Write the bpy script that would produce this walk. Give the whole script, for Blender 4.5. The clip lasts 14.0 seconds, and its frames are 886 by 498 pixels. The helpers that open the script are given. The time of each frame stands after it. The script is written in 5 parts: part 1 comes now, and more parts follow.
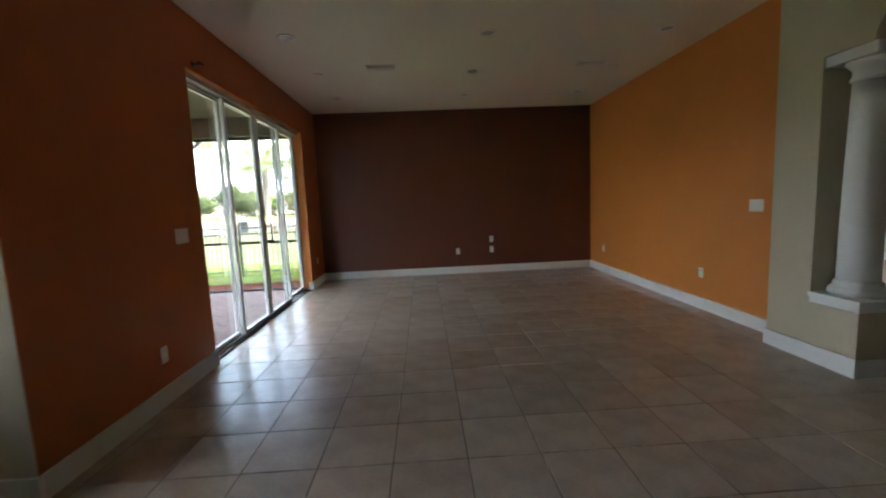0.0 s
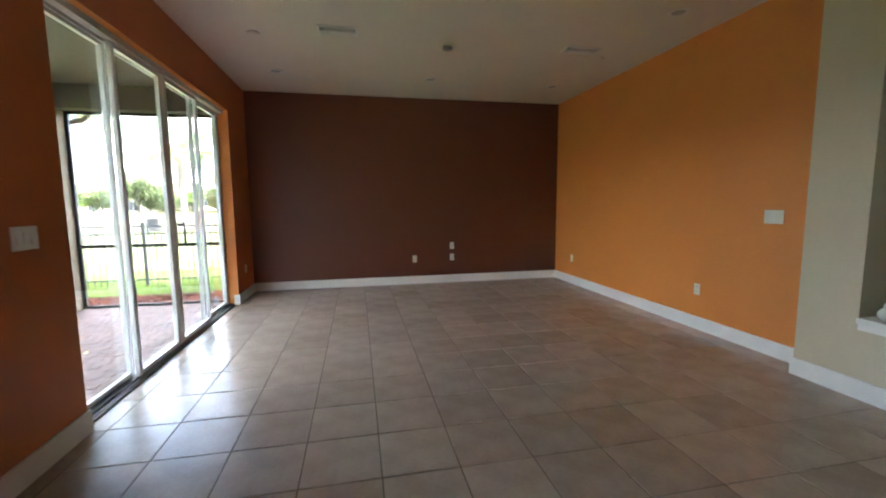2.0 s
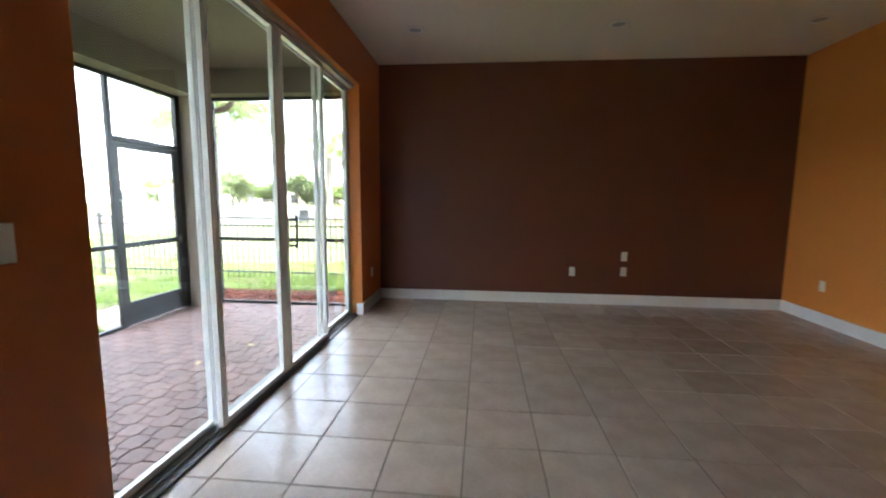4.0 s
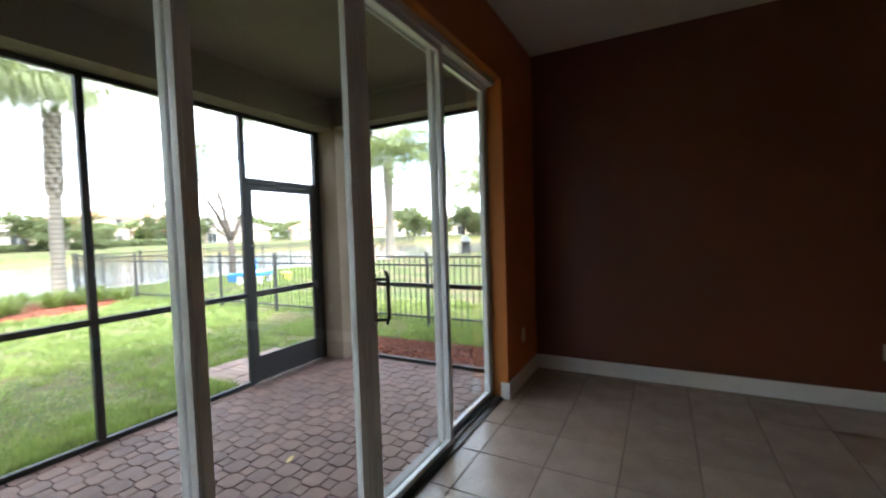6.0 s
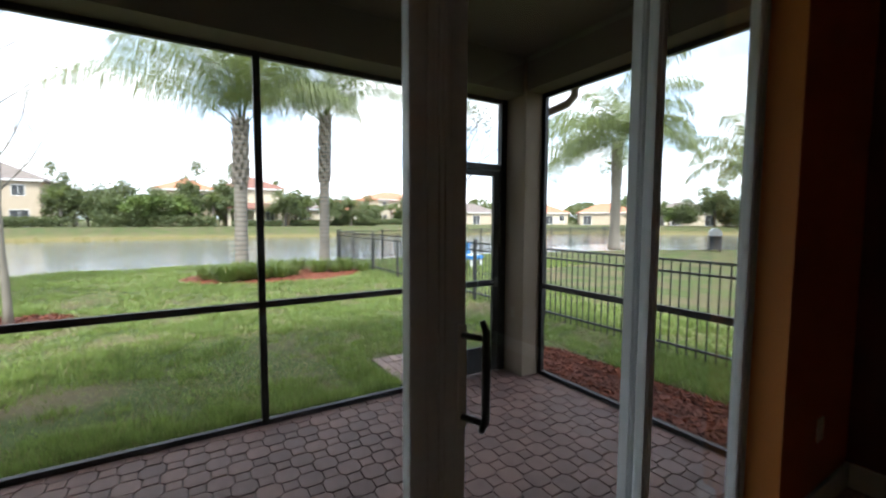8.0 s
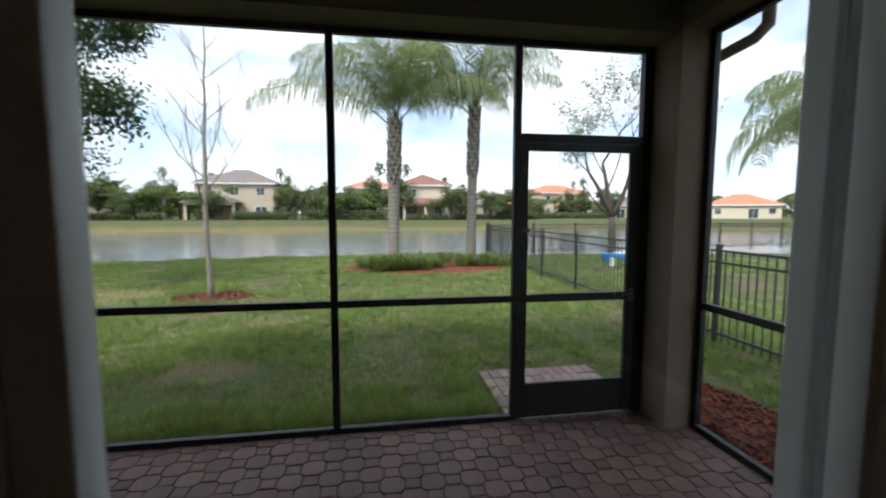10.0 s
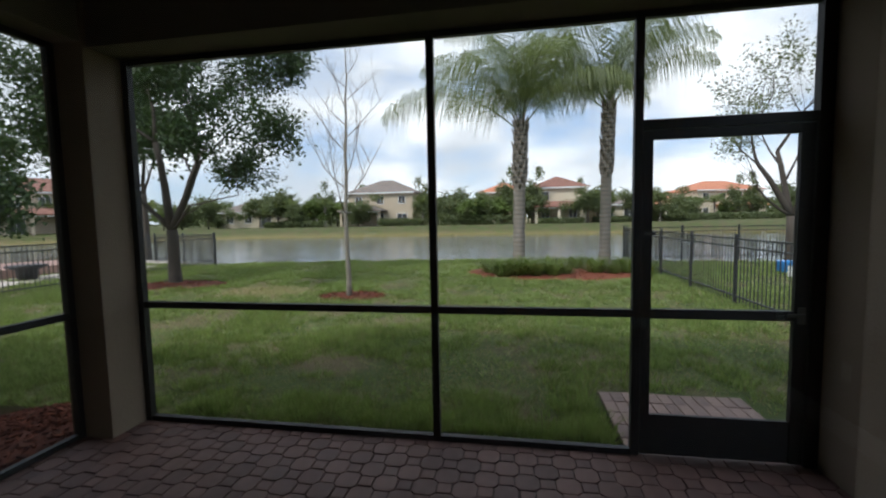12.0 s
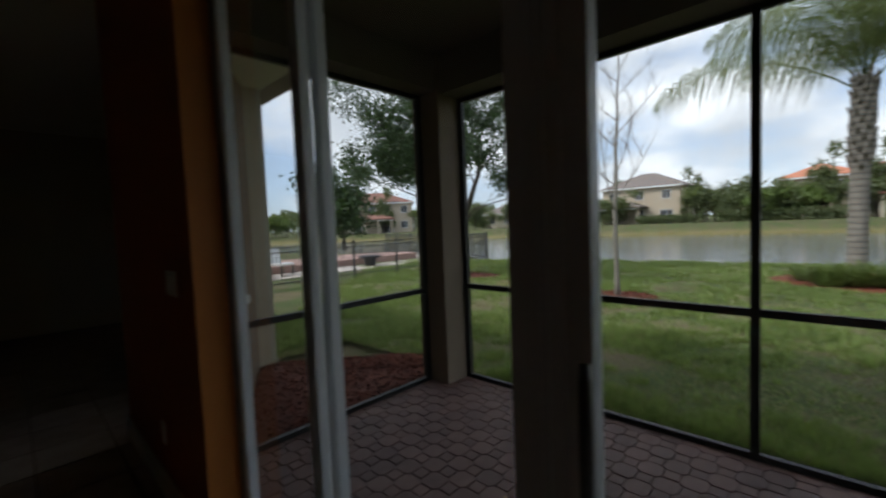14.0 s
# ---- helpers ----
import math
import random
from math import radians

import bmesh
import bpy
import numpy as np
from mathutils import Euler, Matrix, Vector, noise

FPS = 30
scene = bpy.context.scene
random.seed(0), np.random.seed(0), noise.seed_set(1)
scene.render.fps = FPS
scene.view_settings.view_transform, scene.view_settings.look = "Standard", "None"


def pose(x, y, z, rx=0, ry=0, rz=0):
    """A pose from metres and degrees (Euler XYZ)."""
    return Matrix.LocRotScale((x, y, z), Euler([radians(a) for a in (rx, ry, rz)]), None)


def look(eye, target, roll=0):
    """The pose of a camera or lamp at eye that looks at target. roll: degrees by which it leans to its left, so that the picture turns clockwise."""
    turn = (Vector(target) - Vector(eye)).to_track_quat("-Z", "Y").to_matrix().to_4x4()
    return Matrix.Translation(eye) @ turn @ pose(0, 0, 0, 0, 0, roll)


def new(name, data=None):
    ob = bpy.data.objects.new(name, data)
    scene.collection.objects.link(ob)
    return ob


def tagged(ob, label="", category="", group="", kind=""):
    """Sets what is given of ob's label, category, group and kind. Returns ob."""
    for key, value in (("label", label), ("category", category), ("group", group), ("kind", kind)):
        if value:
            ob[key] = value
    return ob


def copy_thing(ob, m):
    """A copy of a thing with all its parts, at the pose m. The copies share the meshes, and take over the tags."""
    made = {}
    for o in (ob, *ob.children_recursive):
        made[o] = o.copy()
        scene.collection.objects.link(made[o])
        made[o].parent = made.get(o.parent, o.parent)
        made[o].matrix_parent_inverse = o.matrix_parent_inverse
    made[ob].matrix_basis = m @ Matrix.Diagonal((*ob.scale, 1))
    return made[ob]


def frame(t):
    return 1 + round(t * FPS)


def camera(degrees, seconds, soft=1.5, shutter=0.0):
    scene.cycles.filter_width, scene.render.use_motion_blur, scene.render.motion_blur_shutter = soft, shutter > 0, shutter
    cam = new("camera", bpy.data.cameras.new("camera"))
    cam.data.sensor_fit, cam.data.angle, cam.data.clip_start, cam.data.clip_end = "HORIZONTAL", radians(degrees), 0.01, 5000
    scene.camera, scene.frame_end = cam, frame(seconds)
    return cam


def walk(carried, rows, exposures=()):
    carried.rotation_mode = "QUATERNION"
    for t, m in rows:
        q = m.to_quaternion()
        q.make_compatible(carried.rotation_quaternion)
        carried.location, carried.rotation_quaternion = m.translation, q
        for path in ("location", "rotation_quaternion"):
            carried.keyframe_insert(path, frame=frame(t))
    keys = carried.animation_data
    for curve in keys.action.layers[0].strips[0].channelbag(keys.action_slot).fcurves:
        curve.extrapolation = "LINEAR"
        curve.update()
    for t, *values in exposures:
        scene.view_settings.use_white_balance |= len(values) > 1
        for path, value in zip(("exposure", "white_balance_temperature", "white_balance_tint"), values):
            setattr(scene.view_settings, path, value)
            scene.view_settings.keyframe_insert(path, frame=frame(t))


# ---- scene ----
cam = camera(94.4, 14.0, soft=2.0, shutter=0.5)
PATH = [
    (0, (0.093, 0.14, 1.358), (0.178, 2.126, 1.132), -2.5),
    (0.5, (-0.012, 0.324, 1.345), (0.276, 2.29, 1.116), -1.2),
    (1, (-0.144, 0.518, 1.342), (0.256, 2.465, 1.116), -2.0),
    (1.5, (-0.207, 0.778, 1.332), (0.167, 2.728, 1.096), -1.1),
    (2, (-0.213, 1.069, 1.334), (0.191, 3.015, 1.116), -0.5),
    (2.5, (-0.275, 1.364, 1.334), (0.241, 3.282, 1.102), -0.7),
    (3, (-0.373, 1.697, 1.321), (-0.077, 3.661, 1.088), -0.1),
    (3.5, (-0.417, 2.081, 1.311), (-0.398, 4.066, 1.067), 0.9),
    (6, (-0.711, 3.857, 1.38), (-1.652, 5.62, 1.293), -1.8),
    (6.5, (-0.79, 4.125, 1.37), (-2.012, 5.702, 1.222), -0.1),
    (7, (-0.926, 4.335, 1.373), (-2.346, 5.738, 1.244), -0.7),
    (7.5, (-1.073, 4.604, 1.384), (-2.655, 5.82, 1.252), -1.4),
    (8, (-1.135, 4.867, 1.424), (-2.837, 5.908, 1.283), 0.2),
    (10.5, (-1.649, 5.705, 1.407), (-3.64, 5.799, 1.244), -0.5),
    (11, (-1.693, 5.756, 1.402), (-3.685, 5.647, 1.25), -0.7),
    (11.5, (-1.715, 5.798, 1.406), (-3.696, 5.564, 1.258), -1.2),
    (12, (-1.709, 5.829, 1.406), (-3.676, 5.496, 1.26), -1.1),
    (12.5, (-1.68, 5.835, 1.399), (-3.624, 5.393, 1.237), -1.2),
    (13, (-1.621, 5.795, 1.395), (-3.481, 5.069, 1.281), -1.7),
    (13.5, (-1.485, 5.706, 1.402), (-3.148, 4.603, 1.265), -2.1),
    (14, (-1.321, 5.642, 1.399), (-2.767, 4.264, 1.285), -2.3),
]
walk(cam, [(t, look(eye, target, roll)) for t, eye, target, roll in PATH], [(t, stops, 5950 if t < 5 else 6150, 10) for t, stops in ((0, 3.6), (1.0, 4.08), (2.0, 4.27), (3.5, 4.12), (6.0, 2.55), (6.5, 2.25), (8.0, 1.22), (10.5, 0.36), (11.5, 0.02), (12.5, -0.05), (14.0, -0.12))])
SKY = 0.15

# ---- sky and sun ----
sky = bpy.data.worlds.new("sky")
scene.world = sky
sky.use_nodes = True
nt = sky.node_tree
bg = nt.nodes["Background"]
sky_tex = nt.nodes.new("ShaderNodeTexSky")
sky_tex.sky_type = "NISHITA"
sky_tex.sun_disc = False
sky_tex.sun_elevation, sky_tex.sun_rotation = radians(51), radians(125)
coords = nt.nodes.new("ShaderNodeTexCoord")
stretch = nt.nodes.new("ShaderNodeMapping")
stretch.inputs["Scale"].default_value = (1.0, 1.0, 2.2)
cloud_noise = nt.nodes.new("ShaderNodeTexNoise")
cloud_noise.inputs["Scale"].default_value = 2.1
cloud_noise.inputs["Detail"].default_value = 7
cloud_noise.inputs["Roughness"].default_value = 0.55
cloud_ramp = nt.nodes.new("ShaderNodeValToRGB")
cloud_ramp.color_ramp.elements[0].position, cloud_ramp.color_ramp.elements[1].position = 0.41, 0.56
shade_noise = nt.nodes.new("ShaderNodeTexNoise")
shade_noise.inputs["Scale"].default_value = 3.4
shade_noise.inputs["Detail"].default_value = 5
shade_ramp = nt.nodes.new("ShaderNodeValToRGB")
shade_ramp.color_ramp.elements[0].color = (6.4, 6.7, 7.1, 1)
shade_ramp.color_ramp.elements[1].color = (10.8, 10.9, 11.0, 1)
shade_ramp.color_ramp.elements[0].position, shade_ramp.color_ramp.elements[1].position = 0.35, 0.62
blue = nt.nodes.new("ShaderNodeMix")
blue.data_type = "RGBA"
blue.blend_type = "MIX"
blue.inputs[0].default_value = 0.45
blue.inputs[7].default_value = (6.2, 7.6, 10.0, 1)
clouds = nt.nodes.new("ShaderNodeMix")
clouds.data_type = "RGBA"
nt.links.new(coords.outputs["Generated"], stretch.inputs["Vector"])
nt.links.new(stretch.outputs["Vector"], cloud_noise.inputs["Vector"])
nt.links.new(stretch.outputs["Vector"], shade_noise.inputs["Vector"])
nt.links.new(cloud_noise.outputs[0], cloud_ramp.inputs[0])
nt.links.new(shade_noise.outputs[0], shade_ramp.inputs[0])
nt.links.new(sky_tex.outputs[0], blue.inputs[6])
nt.links.new(cloud_ramp.outputs[0], clouds.inputs[0])
nt.links.new(blue.outputs[2], clouds.inputs[6])
nt.links.new(shade_ramp.outputs[0], clouds.inputs[7])
nt.links.new(clouds.outputs[2], bg.inputs[0])
bg.inputs[1].default_value = SKY

sun_data = bpy.data.lights.new("sun", "SUN")
sun_data.energy, sun_data.angle, sun_data.color = 3.5, radians(12), (1.0, 0.96, 0.9)
sun = new("sun", sun_data)
sun.matrix_world = look((0, 0, 30), (-20, 14, 0))


# ---- materials ----
def material(name, color, rough=0.7, metal=0.0, var=0.18, scale=6.0, fine=90.0, bump=0.15, spec=0.5, per=0.0, color2=None, stain=0.5, island=0.0):
    """Painted, stone, wood or leaf surface with stains, grain and fine relief at real size."""
    m = bpy.data.materials.new(name)
    m.use_nodes = True
    t = m.node_tree
    p = t.nodes["Principled BSDF"]
    p.inputs["Roughness"].default_value, p.inputs["Metallic"].default_value = rough, metal
    p.inputs["Specular IOR Level"].default_value = spec
    tc = t.nodes.new("ShaderNodeTexCoord")
    big = t.nodes.new("ShaderNodeTexNoise")
    big.inputs["Scale"].default_value, big.inputs["Detail"].default_value = scale, 5
    small = t.nodes.new("ShaderNodeTexNoise")
    small.inputs["Scale"].default_value, small.inputs["Detail"].default_value = fine, 3
    t.links.new(tc.outputs["Object"], big.inputs["Vector"])
    t.links.new(tc.outputs["Object"], small.inputs["Vector"])
    add = t.nodes.new("ShaderNodeMath")
    add.operation = "MULTIPLY_ADD"
    add.inputs[1].default_value = stain
    t.links.new(big.outputs[0], add.inputs[0])
    rest = t.nodes.new("ShaderNodeMath")
    rest.operation = "MULTIPLY"
    rest.inputs[1].default_value = 1 - stain
    t.links.new(small.outputs[0], rest.inputs[0])
    t.links.new(rest.outputs[0], add.inputs[2])
    value = add.outputs[0]
    for amount, node, sock in ((per, "ShaderNodeObjectInfo", "Random"), (island, "ShaderNodeNewGeometry", "Random Per Island")):
        if amount:
            info = t.nodes.new(node)
            k = t.nodes.new("ShaderNodeMath")
            k.operation = "MULTIPLY_ADD"
            k.inputs[1].default_value, k.inputs[2].default_value = amount, -amount / 2
            t.links.new(info.outputs[sock], k.inputs[0])
            s = t.nodes.new("ShaderNodeMath")
            s.operation = "ADD"
            t.links.new(value, s.inputs[0])
            t.links.new(k.outputs[0], s.inputs[1])
            value = s.outputs[0]
    ramp = t.nodes.new("ShaderNodeValToRGB")
    a = color2 or [c * (1 - var) for c in color]
    b = color if color2 else [min(1, c * (1 + var)) for c in color]
    ramp.color_ramp.elements[0].color, ramp.color_ramp.elements[1].color = (*a, 1), (*b, 1)
    ramp.color_ramp.elements[0].position, ramp.color_ramp.elements[1].position = 0.3, 0.7
    t.links.new(value, ramp.inputs[0])
    t.links.new(ramp.outputs[0], p.inputs["Base Color"])
    if bump:
        bp = t.nodes.new("ShaderNodeBump")
        bp.inputs["Strength"].default_value, bp.inputs["Distance"].default_value = bump, 0.004
        t.links.new(small.outputs[0], bp.inputs["Height"])
        t.links.new(bp.outputs[0], p.inputs["Normal"])
    return m


def leaf_material(name, color, color2, through_light=0.35, patchy=0.0):
    m = material(name, color, rough=0.5, color2=color2, scale=7.0 if patchy else 1.2, fine=22.0 if patchy else 9.0, bump=0, island=0.25 if patchy else 0.35, spec=0.35, stain=patchy or 0.5)
    t = m.node_tree
    p = t.nodes["Principled BSDF"]
    if patchy:
        stops = p.inputs["Base Color"].links[0].from_node.color_ramp.elements
        stops[0].position, stops[1].position = 0.40, 0.62
    tr = t.nodes.new("ShaderNodeBsdfTranslucent")
    tr.inputs[0].default_value = (color[0] * 1.3, color[1] * 1.3, color[2] * 0.9, 1)
    mix = t.nodes.new("ShaderNodeMixShader")
    mix.inputs[0].default_value = through_light
    t.links.new(p.outputs[0], mix.inputs[1])
    t.links.new(tr.outputs[0], mix.inputs[2])
    t.links.new(mix.outputs[0], t.nodes["Material Output"].inputs[0])
    return m


def clear_glass(name):
    m = bpy.data.materials.new(name)
    m.use_nodes = True
    t = m.node_tree
    clear = t.nodes.new("ShaderNodeBsdfTransparent")
    clear.inputs[0].default_value = (0.97, 0.98, 0.975, 1)
    gloss = t.nodes.new("ShaderNodeBsdfGlossy")
    gloss.inputs["Roughness"].default_value = 0.02
    facing = t.nodes.new("ShaderNodeLayerWeight")
    facing.inputs[0].default_value = 0.5
    steep = t.nodes.new("ShaderNodeMath")
    steep.operation = "POWER"
    steep.inputs[1].default_value = 4.5
    fr = t.nodes.new("ShaderNodeMath")
    fr.operation = "MULTIPLY_ADD"
    fr.inputs[1].default_value, fr.inputs[2].default_value = 0.8, 0.03
    t.links.new(facing.outputs["Facing"], steep.inputs[0])
    t.links.new(steep.outputs[0], fr.inputs[0])
    mix = t.nodes.new("ShaderNodeMixShader")
    t.links.new(fr.outputs[0], mix.inputs[0])
    t.links.new(clear.outputs[0], mix.inputs[1])
    t.links.new(gloss.outputs[0], mix.inputs[2])
    t.links.new(mix.outputs[0], t.nodes["Material Output"].inputs[0])
    return m


def mesh_cloth(name):
    """Insect screen: fine dark threads, mostly open."""
    m = bpy.data.materials.new(name)
    m.use_nodes = True
    t = m.node_tree
    clear = t.nodes.new("ShaderNodeBsdfTransparent")
    thread = t.nodes["Principled BSDF"]
    thread.inputs["Base Color"].default_value = (0.06, 0.06, 0.06, 1)
    thread.inputs["Roughness"].default_value = 0.8
    mix = t.nodes.new("ShaderNodeMixShader")
    mix.inputs[0].default_value = 0.08
    t.links.new(clear.outputs[0], mix.inputs[1])
    t.links.new(thread.outputs[0], mix.inputs[2])
    t.links.new(mix.outputs[0], t.nodes["Material Output"].inputs[0])
    return m


def lake_water(name):
    m = bpy.data.materials.new(name)
    m.use_nodes = True
    t = m.node_tree
    p = t.nodes["Principled BSDF"]
    p.inputs["Base Color"].default_value = (0.2, 0.21, 0.215, 1)
    p.inputs["Roughness"].default_value = 0.06
    p.inputs["IOR"].default_value = 1.45
    tc = t.nodes.new("ShaderNodeTexCoord")
    mp = t.nodes.new("ShaderNodeMapping")
    mp.inputs["Scale"].default_value = (1.0, 0.3, 1.0)
    n1 = t.nodes.new("ShaderNodeTexNoise")
    n1.inputs["Scale"].default_value, n1.inputs["Detail"].default_value = 2.4, 4
    bp = t.nodes.new("ShaderNodeBump")
    bp.inputs["Strength"].default_value, bp.inputs["Distance"].default_value = 0.5, 0.07
    t.links.new(tc.outputs["Object"], mp.inputs[0])
    t.links.new(mp.outputs[0], n1.inputs["Vector"])
    t.links.new(n1.outputs[0], bp.inputs["Height"])
    t.links.new(bp.outputs[0], p.inputs["Normal"])
    return m


def lawn_material(name):
    m = material(name, (0.10, 0.135, 0.038), rough=0.95, color2=(0.048, 0.058, 0.024), scale=0.9, fine=26.0, bump=1.0, spec=0.15)
    t = m.node_tree
    p = t.nodes["Principled BSDF"]
    green = p.inputs["Base Color"].links[0].from_socket
    tc = t.nodes.new("ShaderNodeTexCoord")
    patch = t.nodes.new("ShaderNodeTexNoise")
    patch.inputs["Scale"].default_value, patch.inputs["Detail"].default_value = 1.1, 6
    bare = t.nodes.new("ShaderNodeValToRGB")
    bare.color_ramp.elements[0].position, bare.color_ramp.elements[1].position = 0.46, 0.60
    bare.color_ramp.elements[1].color = (0.75, 0.75, 0.75, 1)
    mix = t.nodes.new("ShaderNodeMix")
    mix.data_type = "RGBA"
    mix.inputs[7].default_value = (0.15, 0.115, 0.07, 1)
    shore = t.nodes.new("ShaderNodeAttribute")
    shore.attribute_name = "dry"
    mix2 = t.nodes.new("ShaderNodeMix")
    mix2.data_type = "RGBA"
    mix2.inputs[7].default_value = (0.24, 0.19, 0.085, 1)
    t.links.new(tc.outputs["Object"], patch.inputs["Vector"])
    t.links.new(patch.outputs[0], bare.inputs[0])
    t.links.new(bare.outputs[0], mix.inputs[0])
    t.links.new(green, mix.inputs[6])
    t.links.new(shore.outputs["Fac"], mix2.inputs[0])
    t.links.new(mix.outputs[2], mix2.inputs[6])
    t.links.new(mix2.outputs[2], p.inputs["Base Color"])
    return m


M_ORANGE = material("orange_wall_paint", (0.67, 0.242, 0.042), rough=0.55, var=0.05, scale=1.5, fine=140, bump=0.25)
# the same orange, darkened and reddened for the wall turned from the daylight
M_ORANGE_SHADED = material("orange_wall_paint_shaded", (0.49, 0.13, 0.028), rough=0.55, var=0.05, scale=1.5, fine=140, bump=0.25)
M_BROWN = material("dark_brown_wall_paint", (0.15, 0.044, 0.021), rough=0.5, var=0.08, scale=1.5, fine=140, bump=0.25)
M_BEIGE = material("beige_wall_paint", (0.56, 0.50, 0.36), rough=0.6, var=0.04, scale=1.5, fine=140, bump=0.2)
M_CEIL = material("ceiling_paint", (0.80, 0.75, 0.67), rough=0.85, var=0.03, scale=1.2, fine=60, bump=0.5)
M_TRIM = material("white_trim_paint", (0.80, 0.80, 0.78), rough=0.4, var=0.03, scale=3, fine=60, bump=0.05)
M_COLUMN = material("white_column_plaster", (0.76, 0.76, 0.74), rough=0.5, var=0.05, scale=4, fine=80, bump=0.15)
M_TILE = material("beige_floor_tile", (0.52, 0.42, 0.345), rough=0.26, color2=(0.38, 0.30, 0.245), scale=5.0, fine=45, bump=0.12, per=0.22, stain=0.7)
M_GROUT = material("dark_grout", (0.17, 0.135, 0.11), rough=0.8, var=0.2)
M_ALU = material("white_aluminium", (0.72, 0.73, 0.73), rough=0.35, var=0.05, scale=3, fine=60, bump=0.05)
M_SILL = material("grey_door_sill", (0.2, 0.2, 0.2), rough=0.45, var=0.15, scale=4)
M_JAMB = material("grey_aluminium_jamb", (0.42, 0.43, 0.44), rough=0.4, var=0.08, scale=3)
M_TRACK = material("dark_door_track", (0.06, 0.055, 0.05), rough=0.5, var=0.2)
M_BRONZE = material("dark_bronze_aluminium", (0.009, 0.0085, 0.008), rough=0.55, var=0.2, scale=5)
M_HANDLE = material("bronze_handle", (0.11, 0.105, 0.095), rough=0.35, metal=0.6, var=0.1)
M_PLATE = material("white_switch_plastic", (0.82, 0.81, 0.77), rough=0.35, var=0.02, bump=0)
# dark colour that stands for the shade inside slots and ducts
M_SLOT_SHADE = material("slot_shade", (0.05, 0.05, 0.05), rough=0.6)
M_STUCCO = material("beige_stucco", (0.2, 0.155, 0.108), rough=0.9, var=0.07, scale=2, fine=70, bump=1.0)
# patio ceiling and beams: the shade under the roof is in this colour
M_SOFFIT_SHADED = material("lanai_paint_shaded", (0.14, 0.12, 0.10), rough=0.9, var=0.05, scale=2, fine=50, bump=0.6)
M_PAVER = material("red_brown_paver", (0.175, 0.092, 0.072), rough=0.66, color2=(0.082, 0.044, 0.037), scale=9, fine=120, bump=0.8, per=0.26, stain=0.5)
M_PAVER2 = material("red_brown_paver_far", (0.175, 0.092, 0.072), rough=0.66, color2=(0.082, 0.044, 0.037), scale=9, fine=120, bump=0.8, island=0.26, stain=0.5)
M_SAND = material("joint_sand", (0.055, 0.04, 0.034), rough=1.0, var=0.3, fine=200)
M_PAD = material("pale_pink_paver", (0.32, 0.22, 0.18), rough=0.85, color2=(0.2, 0.14, 0.12), scale=9, fine=120, bump=0.8, per=0.4)
M_MULCH = material("red_mulch", (0.26, 0.07, 0.03), rough=0.95, color2=(0.08, 0.022, 0.012), scale=16, fine=70, bump=1.0, island=0.5)
M_LAWN = lawn_material("lawn")
M_BLADE = leaf_material("grass_blades", (0.31, 0.40, 0.125), (0.04, 0.07, 0.022), 0.3, patchy=0.55)
M_STRAW = leaf_material("straw_blades", (0.46, 0.40, 0.22), (0.16, 0.14, 0.07), 0.2)
M_REED = leaf_material("bed_grass_leaves", (0.20, 0.26, 0.08), (0.09, 0.13, 0.035), 0.4)
M_WATER = lake_water("lake_water")
M_BARK = material("grey_brown_bark", (0.10, 0.082, 0.066), rough=0.95, color2=(0.045, 0.037, 0.03), scale=12, fine=60, bump=1.0)
M_PALMBARK = material("palm_bark", (0.34, 0.30, 0.255), rough=0.95, color2=(0.17, 0.15, 0.125), scale=10, fine=50, bump=1.0)


def ring_bands(m, every, dark):
    """Leaf-scar rings round a palm trunk, uneven in width."""
    t = m.node_tree
    p = t.nodes["Principled BSDF"]
    color = p.inputs["Base Color"].links[0].from_socket
    tc = t.nodes.new("ShaderNodeTexCoord")
    wave = t.nodes.new("ShaderNodeTexWave")
    wave.bands_direction = "Z"
    wave.inputs["Scale"].default_value = 0.314 / every
    wave.inputs["Distortion"].default_value = 1.6
    wave.inputs["Detail"].default_value = 3
    wave.inputs["Detail Scale"].default_value = 2.5
    ramp = t.nodes.new("ShaderNodeValToRGB")
    ramp.color_ramp.elements[0].color = (dark, dark, dark, 1)
    ramp.color_ramp.elements[0].position, ramp.color_ramp.elements[1].position = 0.15, 0.5
    mix = t.nodes.new("ShaderNodeMix")
    mix.data_type, mix.blend_type = "RGBA", "MULTIPLY"
    mix.inputs[0].default_value = 1.0
    t.links.new(tc.outputs["Object"], wave.inputs["Vector"])
    t.links.new(wave.outputs[0], ramp.inputs[0])
    t.links.new(color, mix.inputs[6])
    t.links.new(ramp.outputs[0], mix.inputs[7])
    t.links.new(mix.outputs[2], p.inputs["Base Color"])


ring_bands(M_PALMBARK, 0.13, 0.66)
M_PALEBARK = material("pale_thin_bark", (0.30, 0.27, 0.22), rough=0.9, color2=(0.17, 0.15, 0.12), scale=12, fine=60, bump=0.6)
M_OAK = leaf_material("dark_green_leaves", (0.055, 0.095, 0.028), (0.022, 0.04, 0.014), 0.25)
M_PALM = leaf_material("palm_leaflets", (0.20, 0.24, 0.10), (0.10, 0.135, 0.055), 0.4)
M_SHRUB = leaf_material("far_leaves", (0.16, 0.19, 0.085), (0.07, 0.095, 0.045), 0.35)
M_LIGHTLEAF = leaf_material("light_green_leaves", (0.16, 0.22, 0.06), (0.08, 0.12, 0.03), 0.3)
M_FENCE = material("black_fence_metal", (0.03, 0.032, 0.034), rough=0.4, var=0.15)
